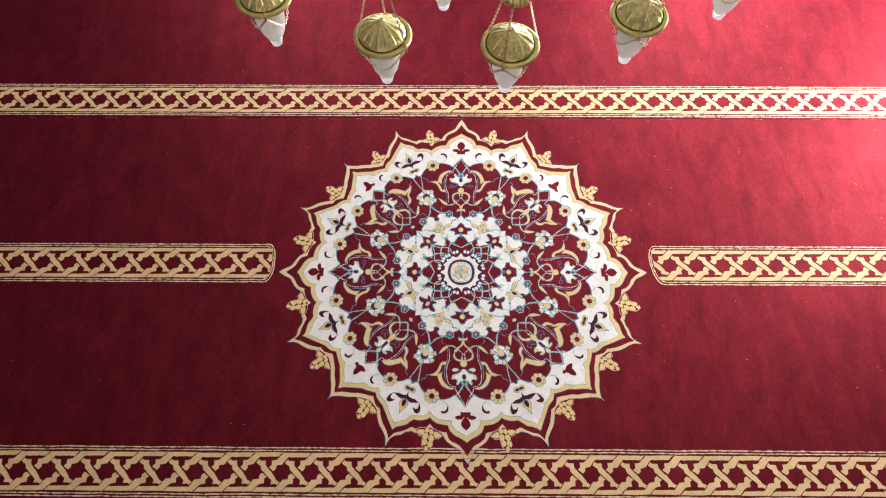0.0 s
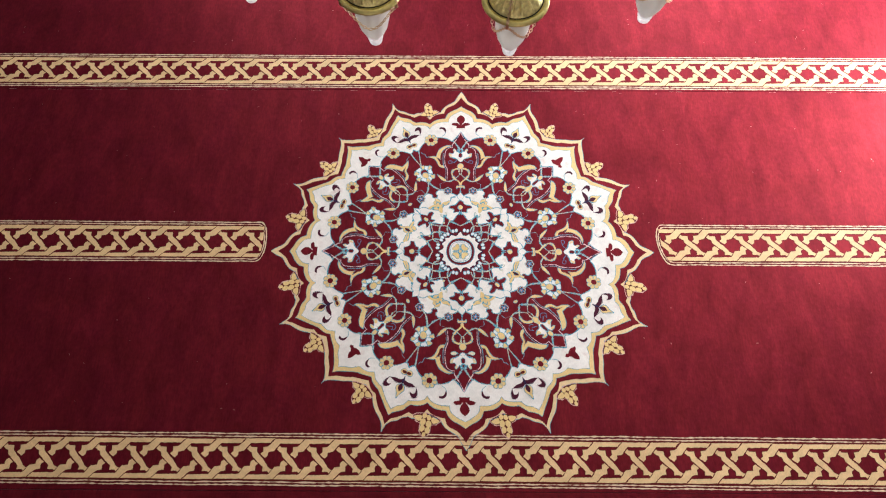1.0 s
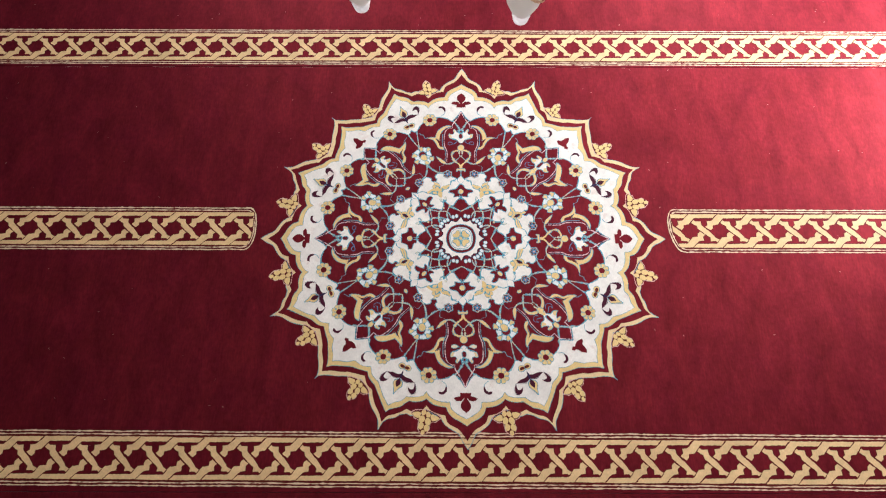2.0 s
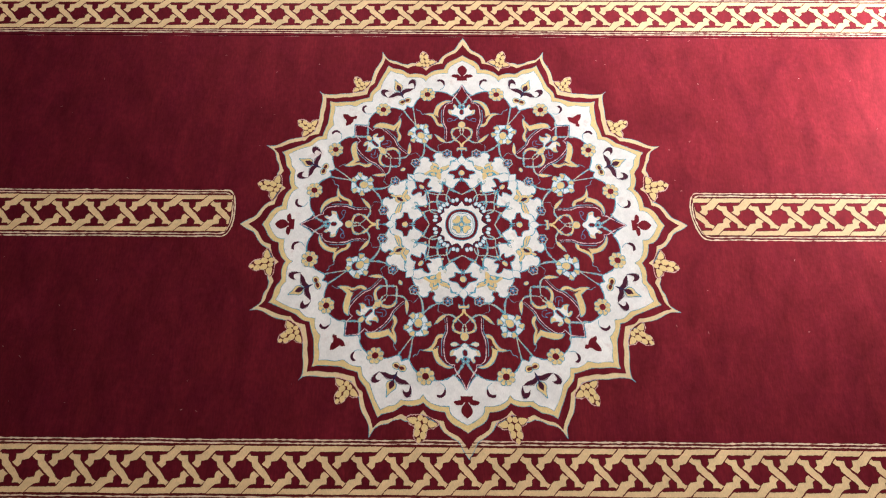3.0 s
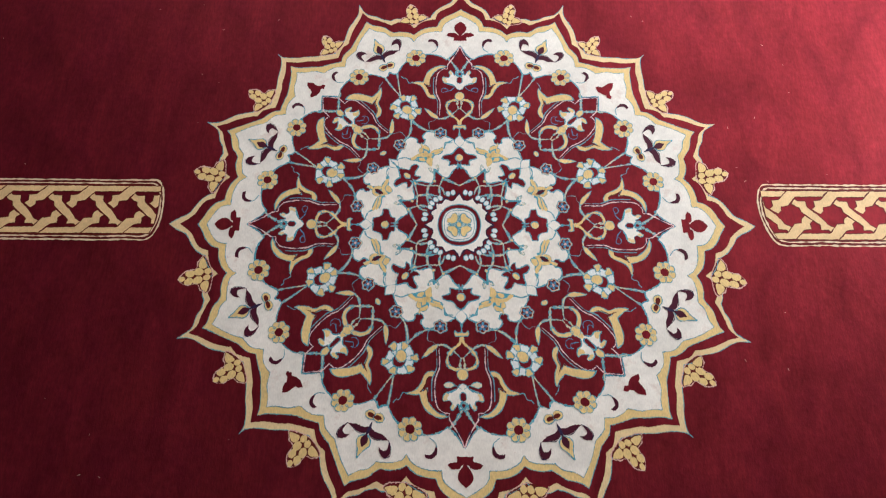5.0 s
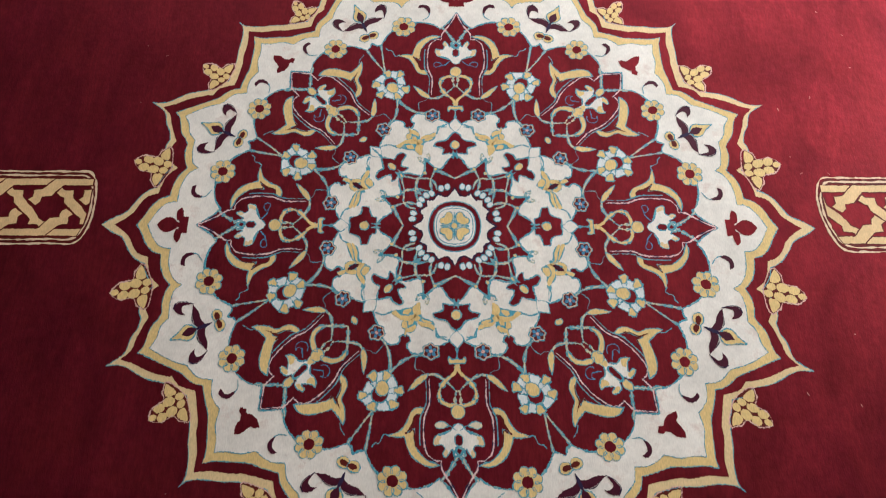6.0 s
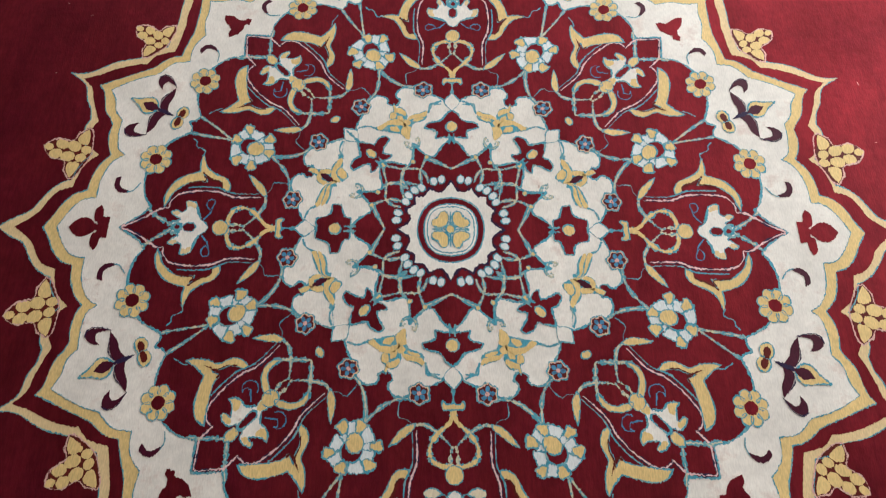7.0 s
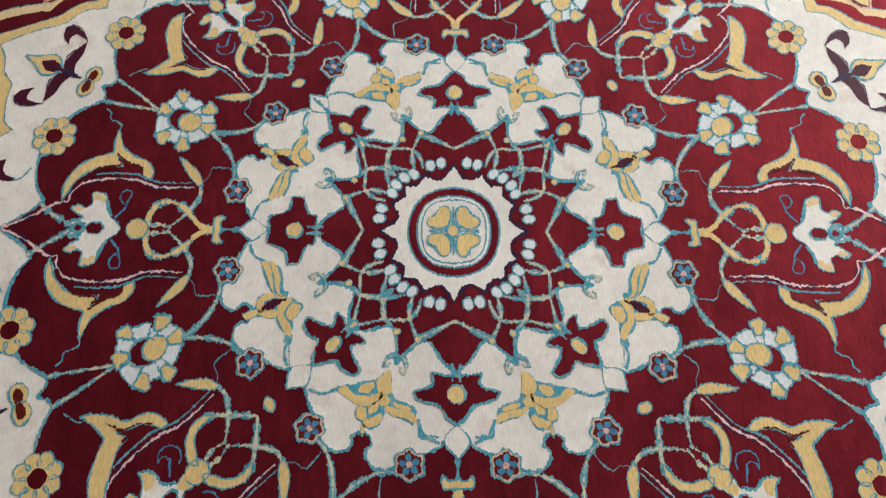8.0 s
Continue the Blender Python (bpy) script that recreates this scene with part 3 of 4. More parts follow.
def band(y, slope, marks, high, x0, x1, seed, cap=None, end=None):
    """A braided band with two fine lines along each side; cap: -1 or 1 for a rounded end at x0 or x1."""
    b = new("braided_band")
    b.parent = carpet
    b.matrix_basis = Matrix.Translation((0, y, 0)) @ pose(0, 0, 0, 0, 0, math.degrees(slope))
    tagged(b, "braided band in buff wool edged with fine pale lines")
    rng = random.Random(seed)
    rest = Knots()
    sy = high / 0.298
    i0, i1 = math.ceil((x0 - marks[0][1]) / 0.15) + marks[0][0], math.floor((x1 - marks[0][1]) / 0.15) + marks[0][0]
    for i in range(i0 - 1, i1 + 2):
        for n, variants in WEAVE:
            me, k, dx = rng.choice(variants)
            x = at_repeat(i + dx / 0.160, marks)
            sx = (at_repeat(i + dx / 0.160 + 0.5, marks) - at_repeat(i + dx / 0.160 - 0.5, marks)) / 0.160
            half = len(k.f[0])
            ring = [Vector((v[0] * sx + x, v[1] * sy)) for v in k.v[:half]]
            lo, hi = min(v.x for v in ring), max(v.x for v in ring)
            if cap:
                # how far each corner lies inside the rounded end
                depth = [((v.x - x0) if cap == -1 else (x1 - v.x)) - 0.0165 - end_at(end, v.y / (high * 0.478)) for v in ring]
            else:
                depth = [1 if lo > x0 and hi < x1 else -1]
            if (x1 - hi if cap == -1 else lo - x0) < 0 or max(depth) < 0:
                continue
            if min(depth) < 0:
                # pieces cut by the rounded end
                kk = Knots()
                kk.free = False
                clipped = []
                for a, c, da, dc in zip(ring, ring[1:] + ring[:1], depth, depth[1:] + depth[:1]):
                    if da >= 0:
                        clipped.append(a)
                    if (da >= 0) != (dc >= 0):
                        clipped.append(a + (c - a) * (da / (da - dc)))
                if len(clipped) > 3:
                    kk.loop(clipped, RIBBON, 1.2 if n == "cross_ribbon" else 1.4)
                    kk.line(clipped, 0.0036 * sx, BROWN, 1.7, closed=True, ready=True)
                    ob = new(n, kk.mesh(n))
                    ob.parent = b
                continue
            m = pose(x, wavy(x, seed), 0, 0, 0, rng.uniform(-0.6, 0.6)) @ Matrix.Diagonal((sx, sy, 1, 1))
            if -3.5 < x < 3.4:
                ob = new(n, me)
                ob.parent = b
                ob.matrix_basis = m
            else:
                nv = len(rest.v)
                rest.slot(RIBBON)
                rest.slot(BROWN)
                rest.v += [tuple(m @ Vector(v)) for v in k.v]
                rest.f += [tuple(q + nv for q in f) for f in k.f]
                rest.s += k.s
    if rest.v:
        ob = tagged(new("far_ribbons", rest.mesh("far_ribbons")), kind="stuff")
        ob.parent = b
    # two pale lines, and the brown ones between them and the ribbons
    for off, wide, mat in ((0.402, 0.0046, BROWN), (0.424, 0.0060, EDGING), (0.4505, 0.0046, BROWN), (0.478, 0.0066, EDGING)):
        k = Knots()
        ins = (0.478 - off) * high
        off *= high
        n = int((x1 - x0) / 0.02)
        if cap:
            s, e = (1, x0) if cap == -1 else (-1, x1)
            far = x1 if cap == -1 else x0
            run = [far + (e + s * 0.12 - far) * j / n for j in range(n + 1)]
            pts = [Vector((x, off + wavy(x, seed + 1))) for x in run]
            pts += [Vector((e + s * (d + 0.75 * ins), v * off)) for d, v in end]
            pts += [Vector((x, -off + wavy(x, seed + 2))) for x in reversed(run)]
            k.line(pts, wide, mat, 1.2, jag=0.0008, step=0.01)
        else:
            for sgn in (1, -1):
                pts = [Vector((x0 + (x1 - x0) * j / n, sgn * off + wavy(x0 + (x1 - x0) * j / n, seed + sgn))) for j in range(n + 1)]
                k.line(pts, wide, mat, 1.2, jag=0.0008, step=0.01)
        ob = tagged(new("edge_line", k.mesh("edge_line")), "fine pale woven line" if mat is EDGING else "fine dark brown woven line")
        ob.parent = b


band(1.2990, -0.0015, [(0, -2.992), (13, -0.895), (19, 0.084), (21, 0.378), (37, 2.939)], 0.269, X0 + 0.01, X1 - 0.01, 3)
band(-1.1900, -0.0039, [(0, -2.098), (5, -1.297), (10, -0.520), (20, 0.985), (28, 2.267)], 0.270, X0 + 0.01, X1 - 0.01, 7)
band(0.0540, -0.0017, [(0, -1.786), (3, -1.301)], 0.2645, X0 + 0.01, -1.160, 11, 1, WEST_END)
band(0.0496, -0.0007, [(0, 1.2765), (4, 1.931)], 0.269, 1.157, X1 - 0.01, 13, -1, EAST_END)

# ---------------------------------------------------------------- medallion
med = carpet
EVEN = [45 * i for i in range(8)]
SIXTEEN = [22.5 * i for i in range(16)]
ALONG, SLANT = EVEN[0::2], EVEN[1::2]
HALVES = (0, 180)

# star outlines over an eighth of the round: the full point on the carpet's axis, the slim one between, the square one on the slant
OCTANT = {
    "outer": [(113.4, 0, 1), (110.3, 1.0), (106.2, 2.1), (104.1, 3.8), (102.0, 5.5), (99.7, 6.6), (98.0, 7.1, 1), (97.6, 8.7), (96.4, 10.4), (95.4, 11.5, 1), (97.4, 12.2), (99.4, 13.7), (100.4, 15.4), (100.1, 16.8, 1), (101.7, 18.4), (103.9, 19.6),
              (106.2, 21.4), (108.4, 22.1), (112.7, 22.5, 1), (109.2, 23.3), (107.2, 24.3), (103.7, 27.2), (98.9, 29.7, 1), (98.2, 31.7), (95.2, 33.7, 1), (96.2, 35.2), (97.9, 37.3), (99.7, 38.9), (102.5, 40.7), (104.7, 42.3), (107.7, 43.9), (110.4, 44.8), (113.2, 45, 1)],
    "gap": [(109.2, 0, 1), (106.6, 0.8), (103.6, 2.2), (102.0, 3.9), (100.2, 5.2), (97.1, 6.0, 1), (96.9, 7.6), (95.9, 9.8), (93.7, 11.6, 1), (95.8, 12.3), (97.6, 13.8), (98.4, 15.2), (97.9, 17.0, 1), (100.0, 18.3), (102.5, 20.0),
            (104.7, 21.6), (108.4, 22.5, 1), (105.5, 23.9), (102.3, 26.2), (98.5, 28.3), (96.4, 29.2, 1), (95.7, 31.4), (92.4, 33.7, 1), (93.3, 35.2), (95.1, 37.4), (96.6, 39.0), (98.9, 40.4), (102.4, 43.1), (106.8, 45, 1)],
    "stripe": [(101.8, 0, 1), (99.7, 1.7), (98.2, 3.4), (96.0, 4.9), (93.0, 5.8, 1), (93.0, 7.8), (92.2, 10.1), (90.4, 12.0, 1), (92.0, 13.2), (93.4, 15.2), (93.8, 17.0, 1), (95.3, 17.9), (97.9, 19.1), (100.9, 21.6), (103.3, 22.5, 1),
               (100.2, 24.4), (97.3, 26.5), (93.8, 29.2, 1), (92.0, 32.1), (89.7, 33.7, 1), (90.6, 35.2), (91.7, 37.0), (92.9, 39.0), (95.8, 41.3), (99.9, 43.9), (103.0, 45, 1)],
    "ground": [(98.3, 0, 1), (96.4, 2.0), (94.5, 3.6), (92.6, 4.4), (90.2, 4.7, 1), (90.5, 7.1), (90.1, 9.3), (88.9, 11.2), (86.9, 12.5, 1), (89.1, 13.2), (90.4, 14.7), (91.3, 16.2), (92.2, 18.3, 1), (95.0, 19.4), (96.9, 21.2), (99.6, 22.5, 1),
               (97.0, 24.7), (94.2, 26.8), (91.3, 28.6, 1), (89.8, 31.7), (86.5, 33.7, 1), (88.6, 36.0), (89.2, 38.0), (89.1, 39.6, 1), (92.9, 41.5), (95.4, 43.6), (98.2, 45, 1)],
}


def star_outline(key):
    unit = OCTANT[key] + mirrored(OCTANT[key], 45)[1:-1]
    return [(p[0], p[1] + a, *p[2:]) for a in (0, 90, 180, 270) for p in unit]


for key, name, mat, layer, edge, label in (("outer", "outer_star", OUTER, 1, TEAL, "cream zigzag edge of the medallion"), ("gap", "red_star", MAROON, 2, None, "deep red zigzag stripe"),
                                           ("stripe", "yellow_star", YELLOW, 3, TEAL, "straw yellow zigzag stripe"), ("ground", "ivory_star", WHITE, 4, TEAL, "ivory ground of the medallion")):
    k = Knots()
    k.patch(polar(star_outline(key)), mat, edge, layer, 0.0024, jag=0.0007, fan=True)
    spread(name, k, med, label, [0])

# red inner field with eight double lobes; its points are sharp on the carpet's axes and square on the slants
lobe = undrawn([(77.4, 5.6), (79.0, 8.3), (79.6, 11.2)]) + [(79.3, 13.4), (77.4, 16.8), (75.3, 18.8), (73.3, 20.4, 1), (73.9, 21.6), (75.2, 22.5)]
sharp = [(82.4, 0, 1), (79.9, 1.1), (77.2, 2.5), (75.6, 4.0, 1)] + lobe
square = [(80.4, 0, 1), (75.3, 3.6, 1), (75.2, 4.4)] + lobe
unit = sharp + [(p[0], 45 - p[1], *p[2:]) for p in reversed(square)][1:]
unit = unit + mirrored(unit, 45)[1:-1]
k = Knots()
k.patch(polar([(p[0], p[1] + a, *p[2:]) for a in (0, 90, 180, 270) for p in unit]), MAROON, TEAL, 5, 0.0055, jag=0.0004, fan=True)
spread("red_field", k, med, "deep red lobed inner field", [0])

# bunches in the notches; towards the far side of the carpet they are woven smaller


def fruit(size):
    def near(pts):
        return polar([(95.8 + (p[0] - 95.8) * size, 11.25 + (p[1] - 11.25) * size, *p[2:]) for p in pts])
    k = Knots()
    outline = [(95.6, 11.25), (96.4, 13.2), (97.6, 15.0), (99.1, 15.7, 1), (101.3, 14.4, 1), (101.9, 13.0), (104.2, 12.85), (106.0, 12.75), (107.9, 12.1), (109.2, 11.25, 1)]
    k.patch(near(sym(outline, 11.25)), BROWN, PINK, 1.4, 0.0034, jag=0.0012)
    berries = []
    for r, da, wide, squash in ((97.7, 0.70, 0.0150, 0.80), (101.3, 0.92, 0.0198, 0.76), (104.8, 0.84, 0.0182, 0.80)):
        for sg in (1, -1):
            c = P(95.8 + (r + 0.35 * sg - 95.8) * size, 11.25 + sg * da * size)
            berries.append(("berry", bit(c, wide * size, YELLOW, None, 2.0, squash, radians(11.25 + 14 * sg), 7)))
    for sg in (1, -1):
        drop = Knots()
        drop.fill(near([(97.6, 11.25 + 1.75 * sg), (99.3, 11.25 + 1.5 * sg), (100.9, 11.25 + 2.1 * sg), (100.5, 11.25 + 3.2 * sg), (99.2, 11.25 + 4.15 * sg, 1), (98.2, 11.25 + 3.3 * sg)]), YELLOW, 2.0)
        berries.append(("berry", drop))
    berries.append(("berry", bit(P(95.8 + 11.9 * size, 11.25), 0.0138 * size, YELLOW, None, 2.0, 0.74, radians(11.25), 8)))
    return k, berries


for size, turns in ((0.95, SIXTEEN[8:] + SIXTEEN[:1] + SIXTEEN[7:8]), (0.90, SIXTEEN[1:2] + SIXTEEN[6:7]), (0.80, SIXTEEN[2:6])):
    k, berries = fruit(size)
    spread("fruit_motif", k, med, "straw yellow fruit outlined in pink and brown", turns, pieces=berries)

# dark fleuron towards every second point; on the slants it is squatter and set further in
k = Knots()
for half, layer in (([(86.8, 0, 1), (88.6, 0.6), (90.2, 1.3), (92.2, 1.5), (94.0, 0.9), (95.2, 0, 1)], 6),
                    ([(85.2, 0, 1), (85.3, 1.8, 1), (86.8, 1.7), (87.4, 2.9), (88.2, 3.7, 1), (89.3, 2.8), (89.1, 1.2), (88.2, 0.8), (87.8, 0, 1)], 6.4)):
    k.fill(polar(sym(half)), MAROON, layer, 0.0008)
spread("fleuron", k, med, "small deep red fleuron", ALONG)
k = Knots()
k.fill(polar([(82.7, -0.5, 1), (83.4, -1.3), (82.6, -2.0, 1), (83.7, -3.1, 1), (84.8, -2.6), (85.0, -1.9), (86.2, -1.2), (88.2, -1.0), (90.4, 0.0, 1), (88.8, 0.8), (86.8, 1.0), (85.2, 1.3, 1), (84.6, 2.2), (83.5, 2.8, 1), (82.8, 1.8), (82.4, 0.9)]), MAROON, 6, 0.0009)
spread("fleuron", k, med, "squat deep red fleuron", SLANT)

# hooks on the ivory ground beside it
k = Knots()
k.fill(polar(undrawn([(85.5, 9.0, 1), (86.7, 8.5), (86.6, 7.2), (85.2, 6.25), (83.2, 6.2), (82.2, 6.6, 1), (84.0, 6.9), (85.2, 7.4), (85.5, 8.1)])), PLUM, 6)
k.line(polar(undrawn([(82.8, 6.3), (81.2, 6.9), (80.0, 8.4)])), 0.0028, TEAL, 6)
spread("hook", k, med, "dark curled hook", EVEN, True)

# sprig towards the other points
k = Knots()
def beside(pts):
    return polar([(p[0], 22.5 - p[1], *p[2:]) for p in pts])


k.fill(beside([(84.4, 5.3, 1), (85.0, 3.6), (85.4, 2.0), (84.7, 0.4), (82.4, 0.3, 1), (83.2, 1.7), (83.3, 3.6)]), PLUM, 6)
k.fill(beside([(84.4, 5.4, 1), (86.8, 6.3), (89.0, 6.4), (90.2, 5.5), (89.2, 4.3), (87.4, 3.7, 1), (88.0, 4.6), (87.6, 5.5), (86.2, 5.6)]), PLUM, 6.3)
k.line(beside([(84.2, 5.3), (86.9, 6.45), (89.2, 6.5), (90.4, 5.5)]), 0.0022, NAVY, 6.9)
k.line(beside([(84.8, 4.2), (85.7, 2.1), (84.9, 0.5)]), 0.0022, NAVY, 6.7)
k.patch(polar([(77.4, 22.5, 1), (76.7, 21.6), (76.9, 20.5), (78.2, 19.9), (79.5, 20.3), (79.9, 21.4), (79.3, 22.5, 1), (78.6, 22.6)]), YELLOW, TEAL, 6, 0.0028, jag=0.0010)
k.fill(polar([(78.1, 22.6, 1), (77.6, 21.8), (77.7, 20.9), (78.4, 20.5), (79.0, 20.9), (79.2, 21.7), (78.9, 22.6, 1)]), BROWN, 6.8, 0.0008)
k.mirror(22.5)
k.patch(polar(sym([(85.2, 22.5, 1), (86.2, 21.3), (88.2, 20.9), (90.6, 21.8), (93.4, 22.5, 1)], 22.5)), YELLOW, TEAL, 6.2, 0.004)
k.fill(polar(sym([(84.8, 22.5, 1), (86.3, 21.8), (87.8, 21.7), (89.8, 22.5, 1)], 22.5)), PLUM, 7)
k.fill(polar(sym([(80.2, 22.5, 1), (82.3, 22.15), (84.6, 22.2), (85.6, 22.5, 1)], 22.5)), NAVY, 6.8)
spread("sprig", k, med, "plum red sprig with a yellow bud", EVEN)


def petals(c, count, r_in, r_out, wide, mat, edge, layer, turn=0.0):
    out = []
    for i in range(count):
        a = turn + 2 * math.pi * i / count
        rc = (r_in + r_out) / 2
        out.append(("petal", bit((c[0] + rc * math.cos(a), c[1] + rc * math.sin(a)), (r_out - r_in) / 2, mat, edge, layer + 0.02 * (i % 2), wide, a, 9)))
    return out


# eight-petalled flowers on the lobes
c = P(78.6, 13.05)
spread("daisy", bit(c, 0.017, MAROON, YELLOW, 7, 1, 0, 12, 0.0025), med, "straw yellow eight-petalled flower with a red eye", EVEN, True,
       petals(c, 8, 0.013, 0.042, 0.92, YELLOW, TEAL, 6.2, 0.3))

# long two-horned leaves
k = Knots()
horn = [(57.0, 9.5, 1), (57.5, 11.2), (59.3, 12.6), (62.3, 13.1), (64.8, 14.0), (66.2, 15.4), (67.3, 16.9, 1), (67.1, 14.7), (66.2, 12.7, 1), (68.4, 11.7), (70.4, 10.5), (71.8, 9.0), (72.7, 7.2), (72.8, 5.6), (72.2, 4.1, 1),
        (71.6, 5.4), (71.2, 6.8), (69.9, 8.3), (68.2, 9.6), (66.0, 10.4), (63.2, 10.7, 1), (65.2, 12.4, 1), (63.5, 11.8), (62.0, 11.5), (60.4, 11.5), (59.4, 10.9), (59.1, 9.9), (58.2, 9.3, 1)]
k.patch(polar(horn), YELLOW, TEAL, 6)
k.line(polar([(65.4, 12.6), (63.6, 11.85), (62.0, 11.45), (60.5, 11.4), (59.3, 10.7), (59.2, 9.9)]), 0.0050, BROWN, 7.2)
k.line(polar([(64.9, 12.0), (63.8, 11.0), (65.9, 10.3), (68.0, 9.6)]), 0.0040, BROWN, 7.3)
k.line(polar(undrawn([(67.5, 16.9), (67.4, 18.4), (69.9, 18.8), (70.6, 19.8), (71.8, 20.2)])), 0.0028, TEAL, 5.8)
spread("horned_leaf", k, med, "straw yellow two-horned leaf", ALONG, True)
# on the slants the horn towards the cartouche is stouter and the other one longer
k = Knots()
horn = [(57.0, 9.3, 1), (57.6, 11.4), (59.5, 13.0), (63.1, 13.6), (64.9, 15.4), (67.6, 17.0), (69.6, 17.5, 1), (68.1, 15.6), (67.0, 12.9, 1), (69.5, 11.1), (71.7, 9.2), (72.9, 6.9), (72.2, 4.7, 1),
        (70.7, 6.1), (68.7, 7.9), (66.0, 10.3), (63.8, 11.2, 1), (65.0, 12.9, 1), (63.4, 12.3), (60.8, 11.8), (59.0, 10.5), (58.0, 9.2, 1)]
k.patch(polar(horn), YELLOW, TEAL, 6)
k.line(polar([(66.1, 14.8), (64.6, 13.2), (63.5, 11.7), (64.6, 11.0)]), 0.0052, BROWN, 7.2)
k.line(polar([(65.2, 13.2), (63.4, 12.5), (61.0, 12.1), (59.2, 10.9)]), 0.0036, BROWN, 7.3)
k.line(polar(undrawn([(69.4, 17.3), (70.6, 18.2), (71.8, 19.8)])), 0.0028, TEAL, 5.8)
spread("horned_leaf", k, med, "straw yellow two-horned leaf", SLANT, True)

# cartouche line; the slanting ones end in a square corner
run = [(48.7, 9.3), (53.1, 8.3), (56.0, 8.1), (59.9, 8.8), (64.8, 8.3), (68.8, 7.3), (70.4, 6.1), (71.0, 5.0), (70.9, 3.9, 1)]
for turns, end in ((ALONG, [(73.1, 3.6), (76.3, 2.0), (79.9, 0.6), (82, 0.15)]), (SLANT, [(70.5, 3.6, 1), (74.6, 3.4, 1), (79.6, 0.1)])):
    k = Knots()
    q = smooth_line(polar(run + end), 0.0024, False, 0.0009, PILE_RNG)
    k.line(q, 0.0066, NAVY, 6, ready=True)
    k.line(q, 0.0036, ROSE, 6.6, ready=True)
    k.line(polar([(49.2, 10.3), (53.0, 9.3), (56.0, 9.0), (59.9, 9.8), (64.6, 9.3), (67.6, 8.7)]), 0.0034, TEAL, 6.2)
    spread("cartouche_line", k, med, "pink line edged in navy", turns, True)

# small leaf that curls into the knot
k = Knots()
k.patch(polar(undrawn([(53.7, 15.6, 1), (51.4, 14.9), (48.6, 13.0), (47.2, 10.2, 1), (48.8, 10.6), (51.0, 12.7), (52.6, 14.3)])), YELLOW, TEAL, 6)
k.stem(polar(undrawn([(47.9, 10.8), (47.2, 8.6), (47.4, 6.6), (48.3, 4.3), (49.8, 2.1), (51.6, 0.3)])), 5.9, 0.0085)
k.line(polar(undrawn([(43.6, 16.4), (46.7, 15.4), (46.9, 12.9), (47.5, 11.4)])), 0.0026, TEAL, 5.8)
spread("small_leaf", k, med, "small straw yellow leaf on a curling stem", EVEN, True)

# knot on the axis with its bulb; crossbar on the straight ones, a drop on the slanting ones
for turns, path in ((ALONG, [(43.6, 0), (46.0, 1.0), (48.6, 3.9), (51.6, 5.5), (54.2, 4.9), (55.4, 2.6), (55.3, 0.6)]),
                    (SLANT, [(45.0, 0), (47.6, 3.3, 1), (50.6, 5.9), (53.2, 6.2), (55.4, 4.7), (56.7, 2.0), (56.4, 0.4)])):
    k = Knots()
    if turns is ALONG:
        k.line(polar(path), 0.0122, TEAL, 6.0)
        k.line(polar(path), 0.0080, YELLOW, 6.6)
    else:
        # thin and pale by the corner, swelling to yellow round the bulb
        k.line(polar(path), 0.0105, TEAL, 6.0)
        k.line(polar(path), 0.0052, SAGE, 6.6)
        k.patch(polar([(50.0, 5.7, 1), (52.0, 6.9), (54.2, 6.6), (56.2, 4.9), (57.4, 2.2), (56.6, 1.0), (55.8, 2.2), (54.6, 4.6), (52.8, 5.7)]), YELLOW, TEAL, 6.8)
    k.line(polar([(51.0, 0.3), (53.5, 0.9), (56, 0.5)]), 0.008, SAGE, 6.3)
    k.mirror()
    k.disc(P(57.2, 0), 0.0195, YELLOW, TEAL, 6.9, 0.95, 0, 12)
    if turns is ALONG:
        k.line(polar([(38.6, 0), (41.2, 0), (44.5, 0)]), 0.008, TEAL, 5.8)
        k.patch(polar(sym([(43.3, 0, 1), (43.4, 1.6), (43.4, 2.8), (42.4, 3.4), (41.5, 3.0), (42.2, 1.8), (42.0, 0, 1)])), YELLOW, TEAL, 6.4)
    else:
        k.disc(P(42.4, 0), 0.0125, YELLOW, TEAL, 6.4, 0.7, radians(75), 9, 0.0025)
    spread("knot", k, med, "looped straw yellow knot with a bulb", turns)

# lily inside the cartouche
k, curls, leaflets = Knots(), Knots(), Knots()
leaflets.patch(polar([(61.5, 5.9), (60.5, 5.4), (60.1, 3.9), (61.0, 2.3, 1), (61.9, 3.6), (62.2, 5.0)]), CREAM, TEAL, 6.0, 0.0024)
leaflets.line(polar([(61.0, 2.4), (61.7, 1.2), (62.3, 0.4)]), 0.0026, TEAL, 5.9)
k.patch(polar(sym([(60.2, 0, 1), (60.9, 1.0), (62.5, 2.0), (63.6, 3.6), (64.2, 5.3), (65.6, 5.8), (66.9, 5.6), (66.5, 3.9), (67.6, 3.2), (69.0, 3.6), (70.0, 3.0), (68.6, 2.2), (67.5, 1.6), (69.4, 1.0), (69.2, 0, 1)])), WHITE, TEAL, 6, 0.0026, jag=0.0008)
k.patch(polar(sym([(63.2, 0, 1), (64.0, 0.85), (65.2, 0.9), (66.0, 0.8), (66.8, 0, 1)])), MAROON, TEAL, 6.7, 0.0034)
k.disc(P(68.0, 0), 0.0100, MAROON, TEAL, 7.6, 0.85, 0, 9, 0.0052)
